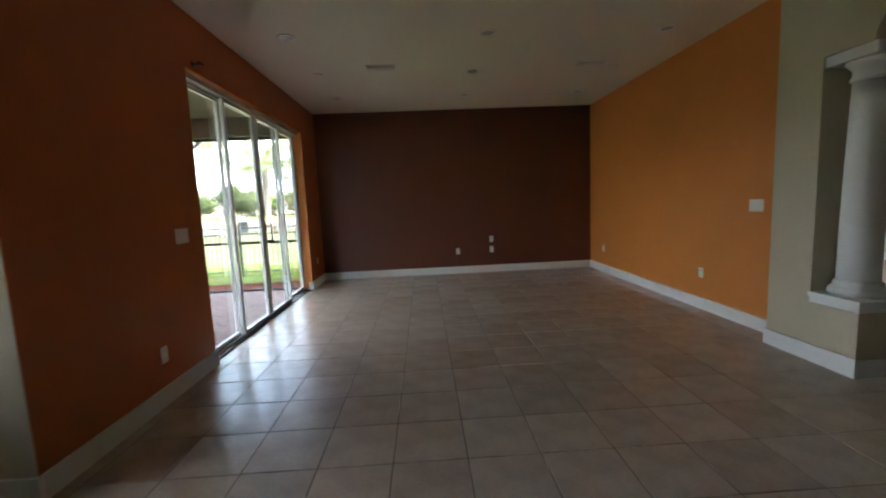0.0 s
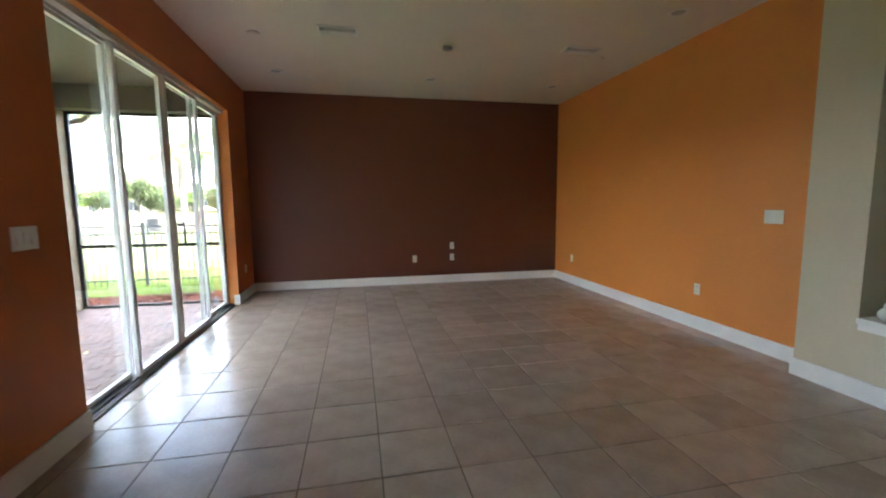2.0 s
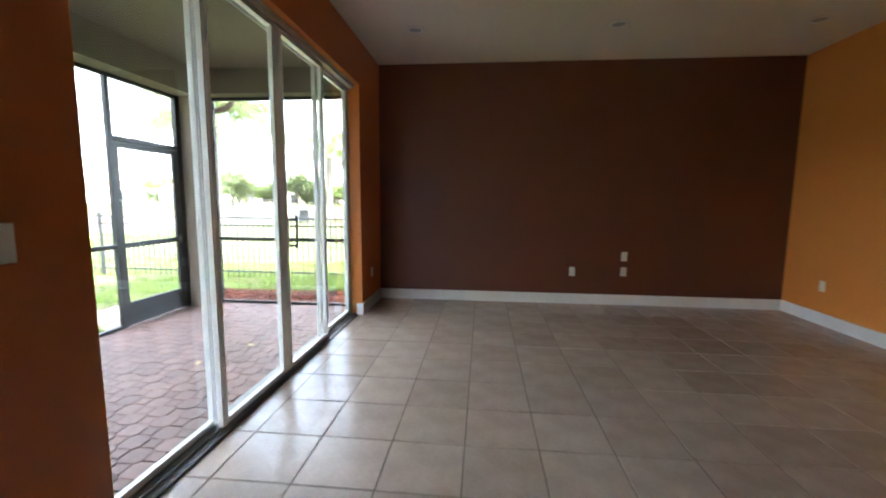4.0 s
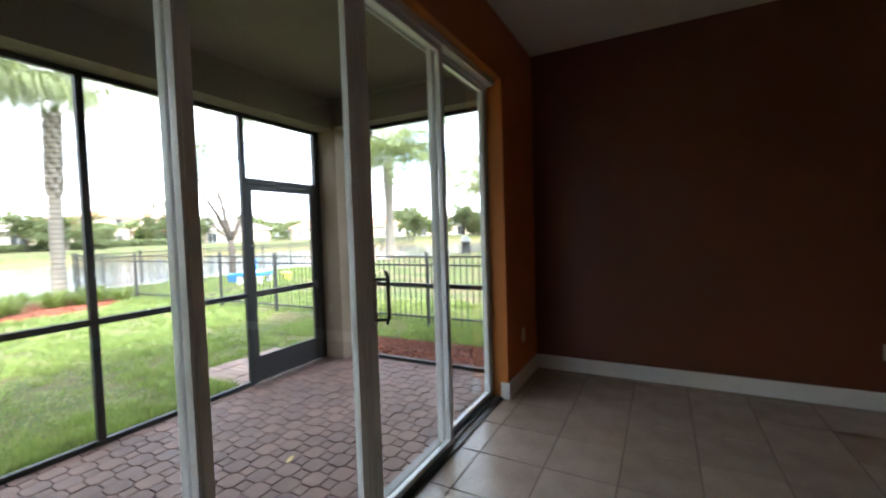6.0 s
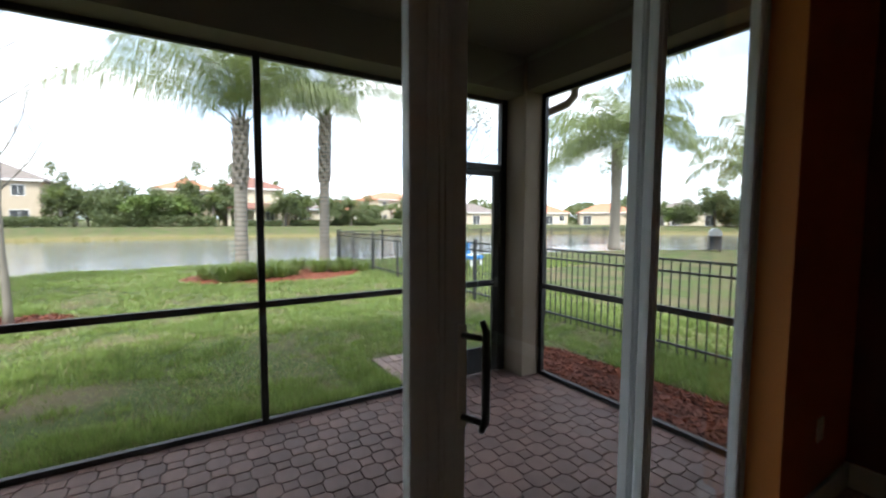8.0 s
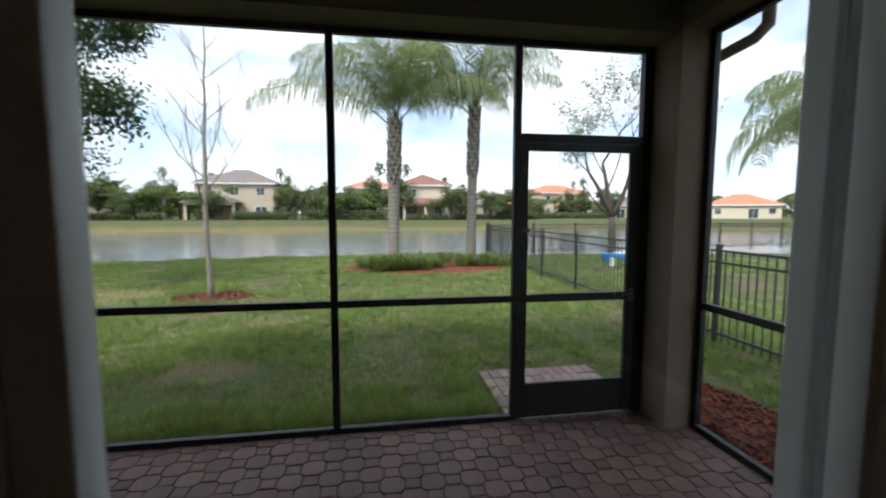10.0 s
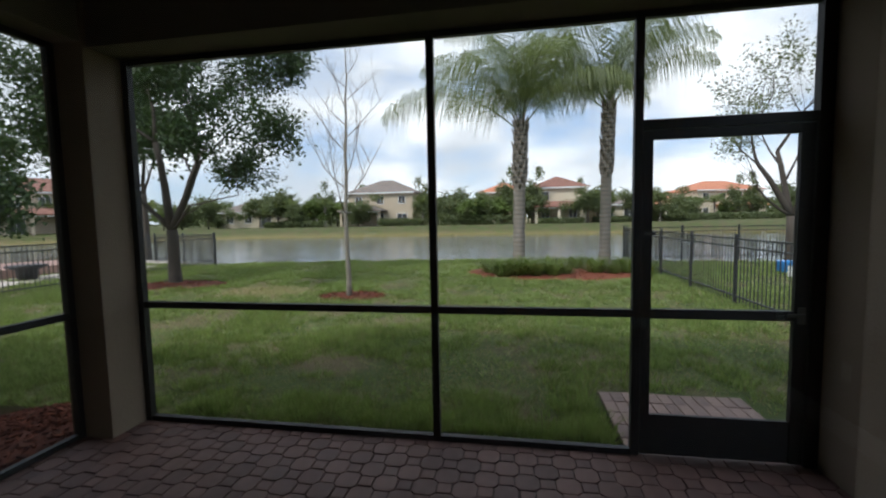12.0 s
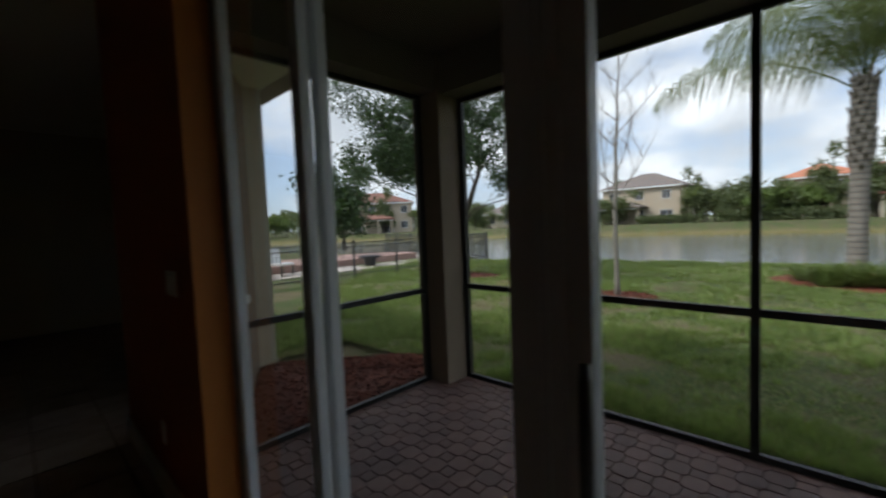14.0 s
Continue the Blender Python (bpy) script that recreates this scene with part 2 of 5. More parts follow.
M_HOUSE1 = material("tan_house_stucco", (0.52, 0.43, 0.32), rough=0.9, var=0.06, scale=0.6, fine=8, bump=0.3)
M_HOUSE2 = material("cream_house_stucco", (0.64, 0.56, 0.42), rough=0.9, var=0.06, scale=0.6, fine=8, bump=0.3)
M_ROOFG = material("grey_brown_roof_tile", (0.20, 0.165, 0.145), rough=0.85, var=0.25, scale=1.0, fine=6, bump=0.6)
M_ROOFR = material("dark_red_roof_tile", (0.24, 0.115, 0.085), rough=0.85, var=0.25, scale=1.0, fine=6, bump=0.6)
M_ROOFO = material("orange_roof_tile", (0.52, 0.21, 0.12), rough=0.85, var=0.2, scale=1.0, fine=6, bump=0.6)
M_WINDOW = material("dark_window_pane", (0.05, 0.055, 0.06), rough=0.15, var=0.3, scale=0.5, bump=0)
M_BLUE = material("blue_plastic", (0.05, 0.25, 0.62), rough=0.4, var=0.06, bump=0)
M_YELLOW = material("yellow_green_plastic", (0.55, 0.60, 0.12), rough=0.4, var=0.06, bump=0)
M_WHITEPL = material("white_plastic", (0.75, 0.76, 0.74), rough=0.4, var=0.05, bump=0)
M_ORANGEPL = material("orange_cushion", (0.75, 0.30, 0.03), rough=0.8, var=0.1)
M_DARKCLOTH = material("black_grill_enamel", (0.03, 0.03, 0.032), rough=0.5, var=0.2)
M_STEEL = material("stainless_steel", (0.45, 0.46, 0.47), rough=0.3, metal=1.0, var=0.1)
M_WOOD = material("brown_outdoor_wood", (0.19, 0.085, 0.05), rough=0.7, var=0.25, scale=5)
M_DECK = material("pale_pool_deck", (0.52, 0.46, 0.40), rough=0.9, var=0.08)
M_POOLTILE = material("pink_pool_paver", (0.38, 0.24, 0.20), rough=0.9, var=0.15)
M_GLASS = clear_glass("clear_glass")
M_SCREEN = mesh_cloth("insect_screen")


# ---- mesh helpers ----
def box(bm, a, b, bevel=0.0):
    """Adds a box from corner a to corner b, its edges rounded off."""
    made = bmesh.ops.create_cube(bm, size=1)["verts"]
    for v in made:
        v.co = Vector([min(a[i], b[i]) + (v.co[i] + 0.5) * abs(b[i] - a[i]) for i in range(3)])
    if bevel:
        edges = list({e for v in made for e in v.link_edges})
        bmesh.ops.bevel(bm, geom=edges, offset=bevel, segments=2, affect="EDGES", profile=0.7)
    return bm


def boxes(*pairs, bevel=0.0):
    bm = bmesh.new()
    for a, b in pairs:
        box(bm, a, b, bevel)
    return bm


def lathe(profile, center=(0, 0, 0), sides=32):
    """A turned solid from (radius, height) rows."""
    bm = bmesh.new()
    rings = []
    for r, z in profile:
        rings.append([bm.verts.new((center[0] + r * math.cos(2 * math.pi * i / sides), center[1] + r * math.sin(2 * math.pi * i / sides), center[2] + z)) for i in range(sides)])
    for lo, hi in zip(rings, rings[1:]):
        for i in range(sides):
            f = bm.faces.new((lo[i], lo[(i + 1) % sides], hi[(i + 1) % sides], hi[i]))
            f.smooth = True
    bm.faces.new(rings[0][::-1])
    bm.faces.new(rings[-1])
    return bm


def prism(bm, outline, z0, z1):
    """A solid standing on an outline of (x, y) corners, anticlockwise."""
    lo = [bm.verts.new((x, y, z0)) for x, y in outline]
    hi = [bm.verts.new((x, y, z1)) for x, y in outline]
    bm.faces.new(lo[::-1])
    bm.faces.new(hi)
    n = len(outline)
    for i in range(n):
        bm.faces.new((lo[i], lo[(i + 1) % n], hi[(i + 1) % n], hi[i]))
    return bm


def tube(bm, pts, radii, sides=8):
    """A tapered tube along points."""
    rings = []
    for i, p in enumerate(pts):
        d = (pts[min(i + 1, len(pts) - 1)] - pts[max(i - 1, 0)]).normalized()
        u = d.cross(Vector((0.31, 0.95, 0.05))).normalized()
        w = d.cross(u)
        rings.append([bm.verts.new(p + radii[i] * (math.cos(2 * math.pi * k / sides) * u + math.sin(2 * math.pi * k / sides) * w)) for k in range(sides)])
    for lo, hi in zip(rings, rings[1:]):
        for k in range(sides):
            f = bm.faces.new((lo[k], lo[(k + 1) % sides], hi[(k + 1) % sides], hi[k]))
            f.smooth = True
    bm.faces.new(rings[-1])
    bm.faces.new(rings[0][::-1])


def finish(name, bm, mat):
    me = bpy.data.meshes.new(name)
    bmesh.ops.recalc_face_normals(bm, faces=bm.faces)
    bm.to_mesh(me)
    bm.free()
    me.materials.append(mat)
    return me


def part(name, bm, mat, parent, label=""):
    ob = new(name, finish(name, bm, mat))
    ob.parent = parent
    return tagged(ob, label)


def structure(name, bm, mat, label, category):
    return tagged(new(name, finish(name, bm, mat)), label, category, kind="structure")


def empty(name, place, label, category, group="", kind=""):
    ob = new(name)
    ob.matrix_world = pose(*place)
    ob.empty_display_size = 0.1
    return tagged(ob, label, category, group, kind)


def raw(name, verts, faces, mat, smooth=False):
    me = bpy.data.meshes.new(name)
    me.from_pydata(verts, [], faces)
    me.materials.append(mat)
    if smooth:
        me.polygons.foreach_set("use_smooth", [True] * len(me.polygons))
    return me


def child(name, me, parent, m=None, label=""):
    ob = new(name, me)
    ob.parent = parent
    if m is not None:
        ob.matrix_basis = m
    return tagged(ob, label)


def slab_piece(name, outline, thick, inset, mat):
    """A cheap tile or paver on its outline, top at 0, with a chamfered rim."""
    n = len(outline)
    cx, cy = sum(p[0] for p in outline) / n, sum(p[1] for p in outline) / n
    size = max(math.hypot(x - cx, y - cy) for x, y in outline)
    k = 1 - inset / size
    v = [(x, y, -thick) for x, y in outline] + [(x, y, -inset * 0.6) for x, y in outline] + [(cx + (x - cx) * k, cy + (y - cy) * k, 0) for x, y in outline]
    f = [tuple(range(2 * n, 3 * n))]
    for i in range(n):
        j = (i + 1) % n
        f += [(i, j, n + j, n + i), (n + i, n + j, 2 * n + j, 2 * n + i)]
    return v, f


# ---- plan of the room ----
XW, XE, YN, ZC = -1.815, 3.26, 7.84, 3.03      # west, east and north walls, ceiling
YA, YB, ZT = 3.765, 6.98, 2.565                  # sliding door opening
XP, ZP = -4.45, -0.145                         # screen line and patio level
XO = -2.005                                    # outer face of the west wall

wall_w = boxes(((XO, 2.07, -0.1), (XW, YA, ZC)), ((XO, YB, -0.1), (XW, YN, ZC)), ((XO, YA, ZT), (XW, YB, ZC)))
structure("wall_west", wall_w, M_ORANGE_SHADED, "orange painted wall around the sliding glass door, coloured as shaded", "wall")
structure("wall_north", boxes(((XO, YN, -0.1), (3.46, 8.0, ZC))), M_BROWN, "dark chocolate brown painted accent wall", "wall")
structure("wall_east", boxes(((XE, 3.52, -0.1), (3.46, YN, ZC))), M_ORANGE, "bright orange painted side wall", "wall")
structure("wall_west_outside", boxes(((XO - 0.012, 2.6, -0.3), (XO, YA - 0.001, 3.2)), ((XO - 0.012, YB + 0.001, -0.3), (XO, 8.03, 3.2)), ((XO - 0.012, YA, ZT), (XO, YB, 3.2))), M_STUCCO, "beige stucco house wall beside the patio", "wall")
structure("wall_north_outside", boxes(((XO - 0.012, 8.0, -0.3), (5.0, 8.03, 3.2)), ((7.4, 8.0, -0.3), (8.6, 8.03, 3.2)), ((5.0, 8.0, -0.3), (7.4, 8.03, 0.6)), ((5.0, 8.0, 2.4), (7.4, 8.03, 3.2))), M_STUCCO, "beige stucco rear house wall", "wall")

# thin liners in the brighter orange, so the reveal reads as daylit
structure("door_reveal", boxes(((-1.945, YB - 0.004, 0.0), (XW - 0.001, YB - 0.0005, ZT)), ((-1.945, YA + 0.0005, 0.0), (XW - 0.001, YA + 0.004, ZT)), ((-1.874, YA + 0.005, ZT - 0.004), (XW - 0.001, YB - 0.005, ZT - 0.0005))), M_ORANGE, "orange painted reveal round the glass door, coloured as daylit", "trim")

# arcade between the two rooms: pier, pedestal, arch
arch = bmesh.new()
box(arch, (3.06, 3.13, -0.1), (3.46, 3.52, ZC))
box(arch, (3.06, 2.77, -0.1), (3.41, 3.13, 0.47))
box(arch, (3.06, -3.0, -0.1), (3.46, -0.45, ZC))
box(arch, (3.06, 2.79, 2.285), (3.46, 3.13, ZC))
steps_n = 28
curve_pts = []
for i in range(steps_n + 1):
    a = math.pi * i / steps_n
    curve_pts.append((1.17 + 1.62 * math.cos(a), 2.285 + 0.55 * math.sin(a)))
for (y0, z0), (y1, z1) in zip(curve_pts, curve_pts[1:]):
    q = [arch.verts.new(c) for c in ((3.06, y0, z0), (3.06, y1, z1), (3.06, y1, ZC), (3.06, y0, ZC), (3.46, y0, z0), (3.46, y1, z1), (3.46, y1, ZC), (3.46, y0, ZC))]
    for f in ((0, 1, 2, 3), (7, 6, 5, 4), (0, 4, 5, 1)):
        arch.faces.new([q[k] for k in f])
bmesh.ops.remove_doubles(arch, verts=arch.verts, dist=0.0005)
structure("wall_arcade", arch, M_BEIGE, "beige pier and arch dividing two rooms", "wall")
structure("wall_dining_east", boxes(((8.3, -3.0, -0.1), (8.5, 8.0, ZC))), M_BEIGE, "tan painted wall of the next room", "wall")
# end wall with an assumed opening that lets daylight into the next room
structure("wall_dining_north", boxes(((3.46, YN, -0.1), (5.0, 8.0, ZC)), ((7.4, YN, -0.1), (8.3, 8.0, ZC)), ((5.0, YN, -0.1), (7.4, 8.0, 0.6)), ((5.0, YN, 2.4), (7.4, 8.0, ZC))), M_BEIGE, "tan painted end wall of the next room", "wall")
structure("wall_south", boxes(((-3.2, -3.2, -0.1), (8.5, -3.0, ZC))), M_BEIGE, "plain beige wall behind the entry", "wall")
structure("wall_nook_return", boxes(((-2.35, 2.07 - 0.004, -0.1), (XW - 0.002, 2.30, ZC))), M_BEIGE, "pale beige wall at the breakfast nook corner", "wall")

# slanted bay wall of the nook with its window, outside the screened patio
bay = empty("wall_bay", (-2.03, 2.66, 0, 0, 0, math.degrees(math.atan2(-1.79, -1.17))), "slanted beige stucco bay wall with a window", "wall", kind="structure")
BL = math.hypot(1.17, 1.79)
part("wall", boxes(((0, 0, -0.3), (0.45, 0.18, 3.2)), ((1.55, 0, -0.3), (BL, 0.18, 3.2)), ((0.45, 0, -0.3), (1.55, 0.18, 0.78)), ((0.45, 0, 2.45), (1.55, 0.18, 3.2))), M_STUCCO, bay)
bay_win = part("window_frame", boxes(((0.45, 0.02, 0.78), (0.51, 0.10, 2.45)), ((1.49, 0.02, 0.78), (1.55, 0.10, 2.45)), ((0.51, 0.02, 2.39), (1.49, 0.10, 2.45)), ((0.51, 0.02, 0.78), (1.49, 0.10, 0.84)), ((0.51, 0.03, 1.60), (1.49, 0.09, 1.65))), M_BRONZE, bay, "dark bronze window frame")
part("window_sill", boxes(((0.40, -0.06, 0.70), (1.60, 0.02, 0.78)), bevel=0.01), M_TRIM, bay, "white stucco window sill")
pane = part("pane", boxes(((0.51, 0.05, 0.84), (1.49, 0.056, 2.39))), M_GLASS, bay)
pane.visible_shadow = False
structure("wall_nook_west", boxes(((-3.4, -3.2, -0.3), (-3.2, 0.87, 3.2))), M_BEIGE, "plain beige wall of the nook", "wall")

# assumed window out of view, added to brighten the next room
added_win = empty("window_2", (6.2, 7.93, 0), "unseen white framed window added to light the next room", "window", kind="structure")
part("window_frame", boxes(((-1.2, -0.04, 0.6), (-1.14, 0.04, 2.4)), ((1.14, -0.04, 0.6), (1.2, 0.04, 2.4)), ((-1.14, -0.04, 2.34), (1.14, 0.04, 2.4)), ((-1.14, -0.04, 0.6), (1.14, 0.04, 0.66)), ((-0.03, -0.03, 0.66), (0.03, 0.03, 2.34))), M_ALU, added_win)
part("pane", boxes(((-1.14, -0.003, 0.66), (1.14, 0.003, 2.34))), M_GLASS, added_win).visible_shadow = False
structure("ceiling", boxes(((XO, 2.07, ZC), (8.5, 8.0, 3.2)), ((-3.4, -3.2, ZC), (8.5, 2.07, 3.2))), M_CEIL, "off-white flat painted ceiling", "ceiling")
structure("roof", boxes(((-3.9, -3.6, 3.2), (9.0, 8.5, 3.35)), ((-5.0, 2.2, 3.2), (-3.9, 8.5, 3.35))), M_ROOFG, "plain roof over house and patio", "roof")


def baseboard(a, b):
    """White base moulding along a wall, with a slim rounded cap."""
    bm = boxes(((min(a[0], b[0]), min(a[1], b[1]), 0.001), (max(a[0], b[0]), max(a[1], b[1]), 0.135)), bevel=0.006)
    return structure("baseboard", bm, M_TRIM, "white painted baseboard along the wall", "baseboard")


baseboard((XW, 2.07), (XW + 0.016, YA - 0.0))
baseboard((XW, YB), (XW + 0.016, YN))
baseboard((XW - 0.06, YB - 0.016), (XW + 0.016, YB))
baseboard((XW - 0.06, YA), (XW + 0.016, YA + 0.016))
baseboard((XW + 0.017, YN - 0.016), (XE - 0.017, YN))
baseboard((XE - 0.016, 3.52), (XE, YN))
baseboard((3.044, 2.755), (3.06, 3.535))
baseboard((3.061, 2.754), (3.425, 2.77))
baseboard((3.061, 3.52), (XE - 0.017, 3.536))
baseboard((-2.33, 2.05), (XW + 0.016, 2.066))
baseboard((8.284, -3.0), (8.3, YN))
baseboard((3.47, YN - 0.016), (8.28, YN))

# ---- column on its pedestal ----
col = empty("column", (3.245, 2.955, 0.47), "white tapered round column on a low pedestal", "column")
part("pedestal_cap", boxes(((-0.2, -0.2, 0.0), (0.2, 0.170, 0.045)), ((-0.215, -0.215, 0.045), (0.215, 0.172, 0.085)), bevel=0.008), M_TRIM, col, "white moulded cap slab")
part("base", lathe(((0.155, 0.085), (0.165, 0.10), (0.165, 0.125), (0.148, 0.145), (0.135, 0.155), (0.14, 0.17), (0.124, 0.20))), M_COLUMN, col)
part("shaft", lathe([(0.122 - 0.022 * (i / 12) ** 1.6, 0.20 + 1.40 * i / 12) for i in range(13)], sides=40), M_COLUMN, col)
part("capital", lathe(((0.10, 1.60), (0.114, 1.605), (0.114, 1.625), (0.103, 1.635), (0.103, 1.68), (0.122, 1.70), (0.148, 1.735))), M_COLUMN, col)
part("abacus", boxes(((-0.175, -0.18, 1.735), (0.175, 0.172, 1.812)), bevel=0.008), M_COLUMN, col)


# ---- sliding glass door ----
slider = empty("door_1", (0, 0, 0), "four-panel sliding glass door in a white aluminium frame", "glass door", kind="structure")
part("head_frame", boxes(((-2.004, YA, ZT - 0.05), (-1.875, YB, ZT)), ((-1.998, YA, ZT - 0.075), (-1.99, YB, ZT - 0.05)), ((-1.944, YA, ZT - 0.075), (-1.932, YB, ZT - 0.05)), bevel=0.003), M_ALU, slider)
for y in (YA, YB - 0.045):
    part("jamb_frame", boxes(((-2.004, y, 0.02), (-1.945, y + 0.045, ZT - 0.05)), ((-2.0, y - 0.0 if y > 5 else y + 0.045, 0.03), (-1.99, y - 0.008 if y > 5 else y + 0.053, ZT - 0.05)), bevel=0.004), M_JAMB, slider)
part("sill_track", boxes(((-2.03, YA, -0.02), (-1.88, YB, 0.014)), ((-1.972, YA, 0.014), (-1.964, YB, 0.03)), ((-1.912, YA, 0.014), (-1.904, YB, 0.03))), M_SILL, slider, "grey aluminium bottom track")
part("threshold_strip", boxes(((-1.88, YA, -0.02), (-1.858, YB, 0.012))), M_TRACK, slider, "dark strip along the sill")


def sash(y0, y1, x, wide_a, wide_b):
    """One glazed panel: two stiles, two rails, a pane."""
    p = part("panel", boxes(((x - 0.017, y0, 0.03), (x + 0.017, y0 + wide_a, ZT - 0.055)), ((x - 0.017, y1 - wide_b, 0.03), (x + 0.017, y1, ZT - 0.055)),
                            ((x - 0.021, y0 + 0.012, 0.03), (x + 0.021, y0 + 0.028, ZT - 0.055)), ((x - 0.021, y1 - 0.028, 0.03), (x + 0.021, y1 - 0.012, ZT - 0.055)),
                            ((x - 0.016, y0 + wide_a, 0.032), (x + 0.016, y1 - wide_b, 0.065)), ((x - 0.016, y0 + wide_a, ZT - 0.095), (x + 0.016, y1 - wide_b, ZT - 0.057)), bevel=0.004), M_ALU, slider)
    g = part("pane", boxes(((x - 0.003, y0 + wide_a - 0.005, 0.06), (x + 0.003, y1 - wide_b + 0.005, ZT - 0.115))), M_GLASS, p)
    g.visible_shadow = False
    return p


sash(YA + 0.047, 4.575, -1.968, 0.03, 0.04)
sash(4.53, 5.318, -1.908, 0.05, 0.07)
moving = sash(5.321, 6.14, -1.908, 0.07, 0.045)
sash(6.10, YB - 0.047, -1.968, 0.045, 0.03)
bar = bmesh.new()
tube(bar, [Vector((-1.842, 5.40, 0.955)), Vector((-1.832, 5.405, 0.98)), Vector((-1.832, 5.405, 1.08)), Vector((-1.832, 5.405, 1.18)), Vector((-1.842, 5.40, 1.205))], [0.007, 0.009, 0.0095, 0.009, 0.007], 10)
for z in (0.975, 1.165):
    tube(bar, [Vector((-1.89, 5.38, z)), Vector((-1.835, 5.405, z))], [0.009, 0.007], 8)
part("handle", bar, M_HANDLE, moving, "dark bronze pull handle")
part("lock_plate", boxes(((-1.8905, 5.368, 0.95), (-1.885, 5.39, 1.19)), bevel=0.002), M_PLATE, moving, "white lock plate")

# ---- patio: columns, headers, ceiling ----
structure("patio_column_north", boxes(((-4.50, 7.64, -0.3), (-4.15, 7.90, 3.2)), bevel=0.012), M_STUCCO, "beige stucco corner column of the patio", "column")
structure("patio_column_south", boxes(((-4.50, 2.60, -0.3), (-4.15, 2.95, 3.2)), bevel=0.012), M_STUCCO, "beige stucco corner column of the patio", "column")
# stucco beams take the darkened ceiling colour in place of real shade
structure("header_west", boxes(((-4.52, 2.951, 2.63), (-4.18, 7.639, 3.2))), M_SOFFIT_SHADED, "stucco beam above the patio screen, shade in its colour", "beam")
structure("header_north", boxes(((-4.149, 7.65, 2.66), (XO - 0.013, 7.90, 3.2))), M_SOFFIT_SHADED, "stucco beam above the side screen, shade in its colour", "beam")
structure("header_south", boxes(((-4.149, 2.62, 2.66), (XO - 0.013, 2.93, 3.2))), M_SOFFIT_SHADED, "stucco beam above the side screen, shade in its colour", "beam")
structure("ceiling_patio", boxes(((-4.18, 2.93, 2.98), (XO - 0.013, 7.65, 3.19))), M_SOFFIT_SHADED, "beige patio ceiling, colour darkened for shade", "ceiling")


def bars(name, pairs, parent, label=""):
    for a, b in pairs:
        part(name, boxes((a, b), bevel=0.004), M_BRONZE, parent, label)


def cloth(a, b, parent):
    c = part("insect_screen", boxes((a, b)), M_SCREEN, parent, "fine dark insect mesh")
    c.visible_shadow = False


ZB, ZM, ZH = ZP, 0.785, 2.63
scr = empty("screen_wall_west", (0, 0, 0), "dark bronze screen wall enclosing the patio", "screen", kind="structure")
bars("post", [((XP - 0.025, y - 0.025, ZB), (XP + 0.025, y + 0.025, ZH)) for y in (2.976, 5.30, 6.60)], scr)
bars("post", [((XP - 0.03, 7.565, ZB), (XP + 0.03, 7.638, ZH))], scr)
bars("rail", [((XP - 0.022, 3.002, z - h), (XP + 0.022, 5.274, z + h)) for z, h in ((ZM, 0.025), (ZB + 0.02, 0.02), (ZH - 0.02, 0.02))], scr)
bars("rail", [((XP - 0.022, 5.326, z - h), (XP + 0.022, 6.574, z + h)) for z, h in ((ZM, 0.025), (ZB + 0.02, 0.02), (ZH - 0.02, 0.02))], scr)
bars("rail", [((XP - 0.022, 6.626, ZH - 0.04), (XP + 0.022, 7.564, ZH)), ((XP - 0.028, 6.626, 1.925), (XP + 0.028, 7.564, 1.985))], scr)
cloth((XP - 0.001, 3.0, ZB), (XP + 0.001, 5.28, ZH), scr)
cloth((XP - 0.001, 5.32, ZB), (XP + 0.001, 6.58, ZH), scr)
cloth((XP - 0.001, 6.62, 1.985), (XP + 0.001, 7.57, ZH), scr)

sdoor = empty("door_2", (0, 0, 0), "closed dark bronze screen door with kick plate", "screen door", kind="structure")
part("door_frame", boxes(((XP - 0.018, 6.63, ZB + 0.012), (XP + 0.018, 6.685, 1.92)), ((XP - 0.018, 7.485, ZB + 0.012), (XP + 0.018, 7.56, 1.92)), ((XP - 0.018, 6.685, 1.865), (XP + 0.018, 7.485, 1.92)), ((XP - 0.018, 6.685, ZM - 0.03), (XP + 0.018, 7.485, ZM + 0.03)), bevel=0.004), M_BRONZE, sdoor)
part("kick_plate", boxes(((XP - 0.012, 6.685, ZB + 0.012), (XP + 0.012, 7.485, 0.13)), bevel=0.004), M_BRONZE, sdoor, "solid dark kick plate")
cloth((XP - 0.001, 6.68, 0.13), (XP + 0.001, 7.49, 1.87), sdoor)
lever = boxes(((XP + 0.018, 7.50, 0.74), (XP + 0.03, 7.54, 0.84)), ((XP + 0.03, 7.44, 0.785), (XP + 0.045, 7.53, 0.803)), bevel=0.003)
part("door_handle", lever, M_HANDLE, sdoor, "small dark lever handle")
part("latch", boxes(((XP + 0.018, 6.64, 1.28), (XP + 0.03, 6.70, 1.30)), bevel=0.003), M_HANDLE, sdoor)

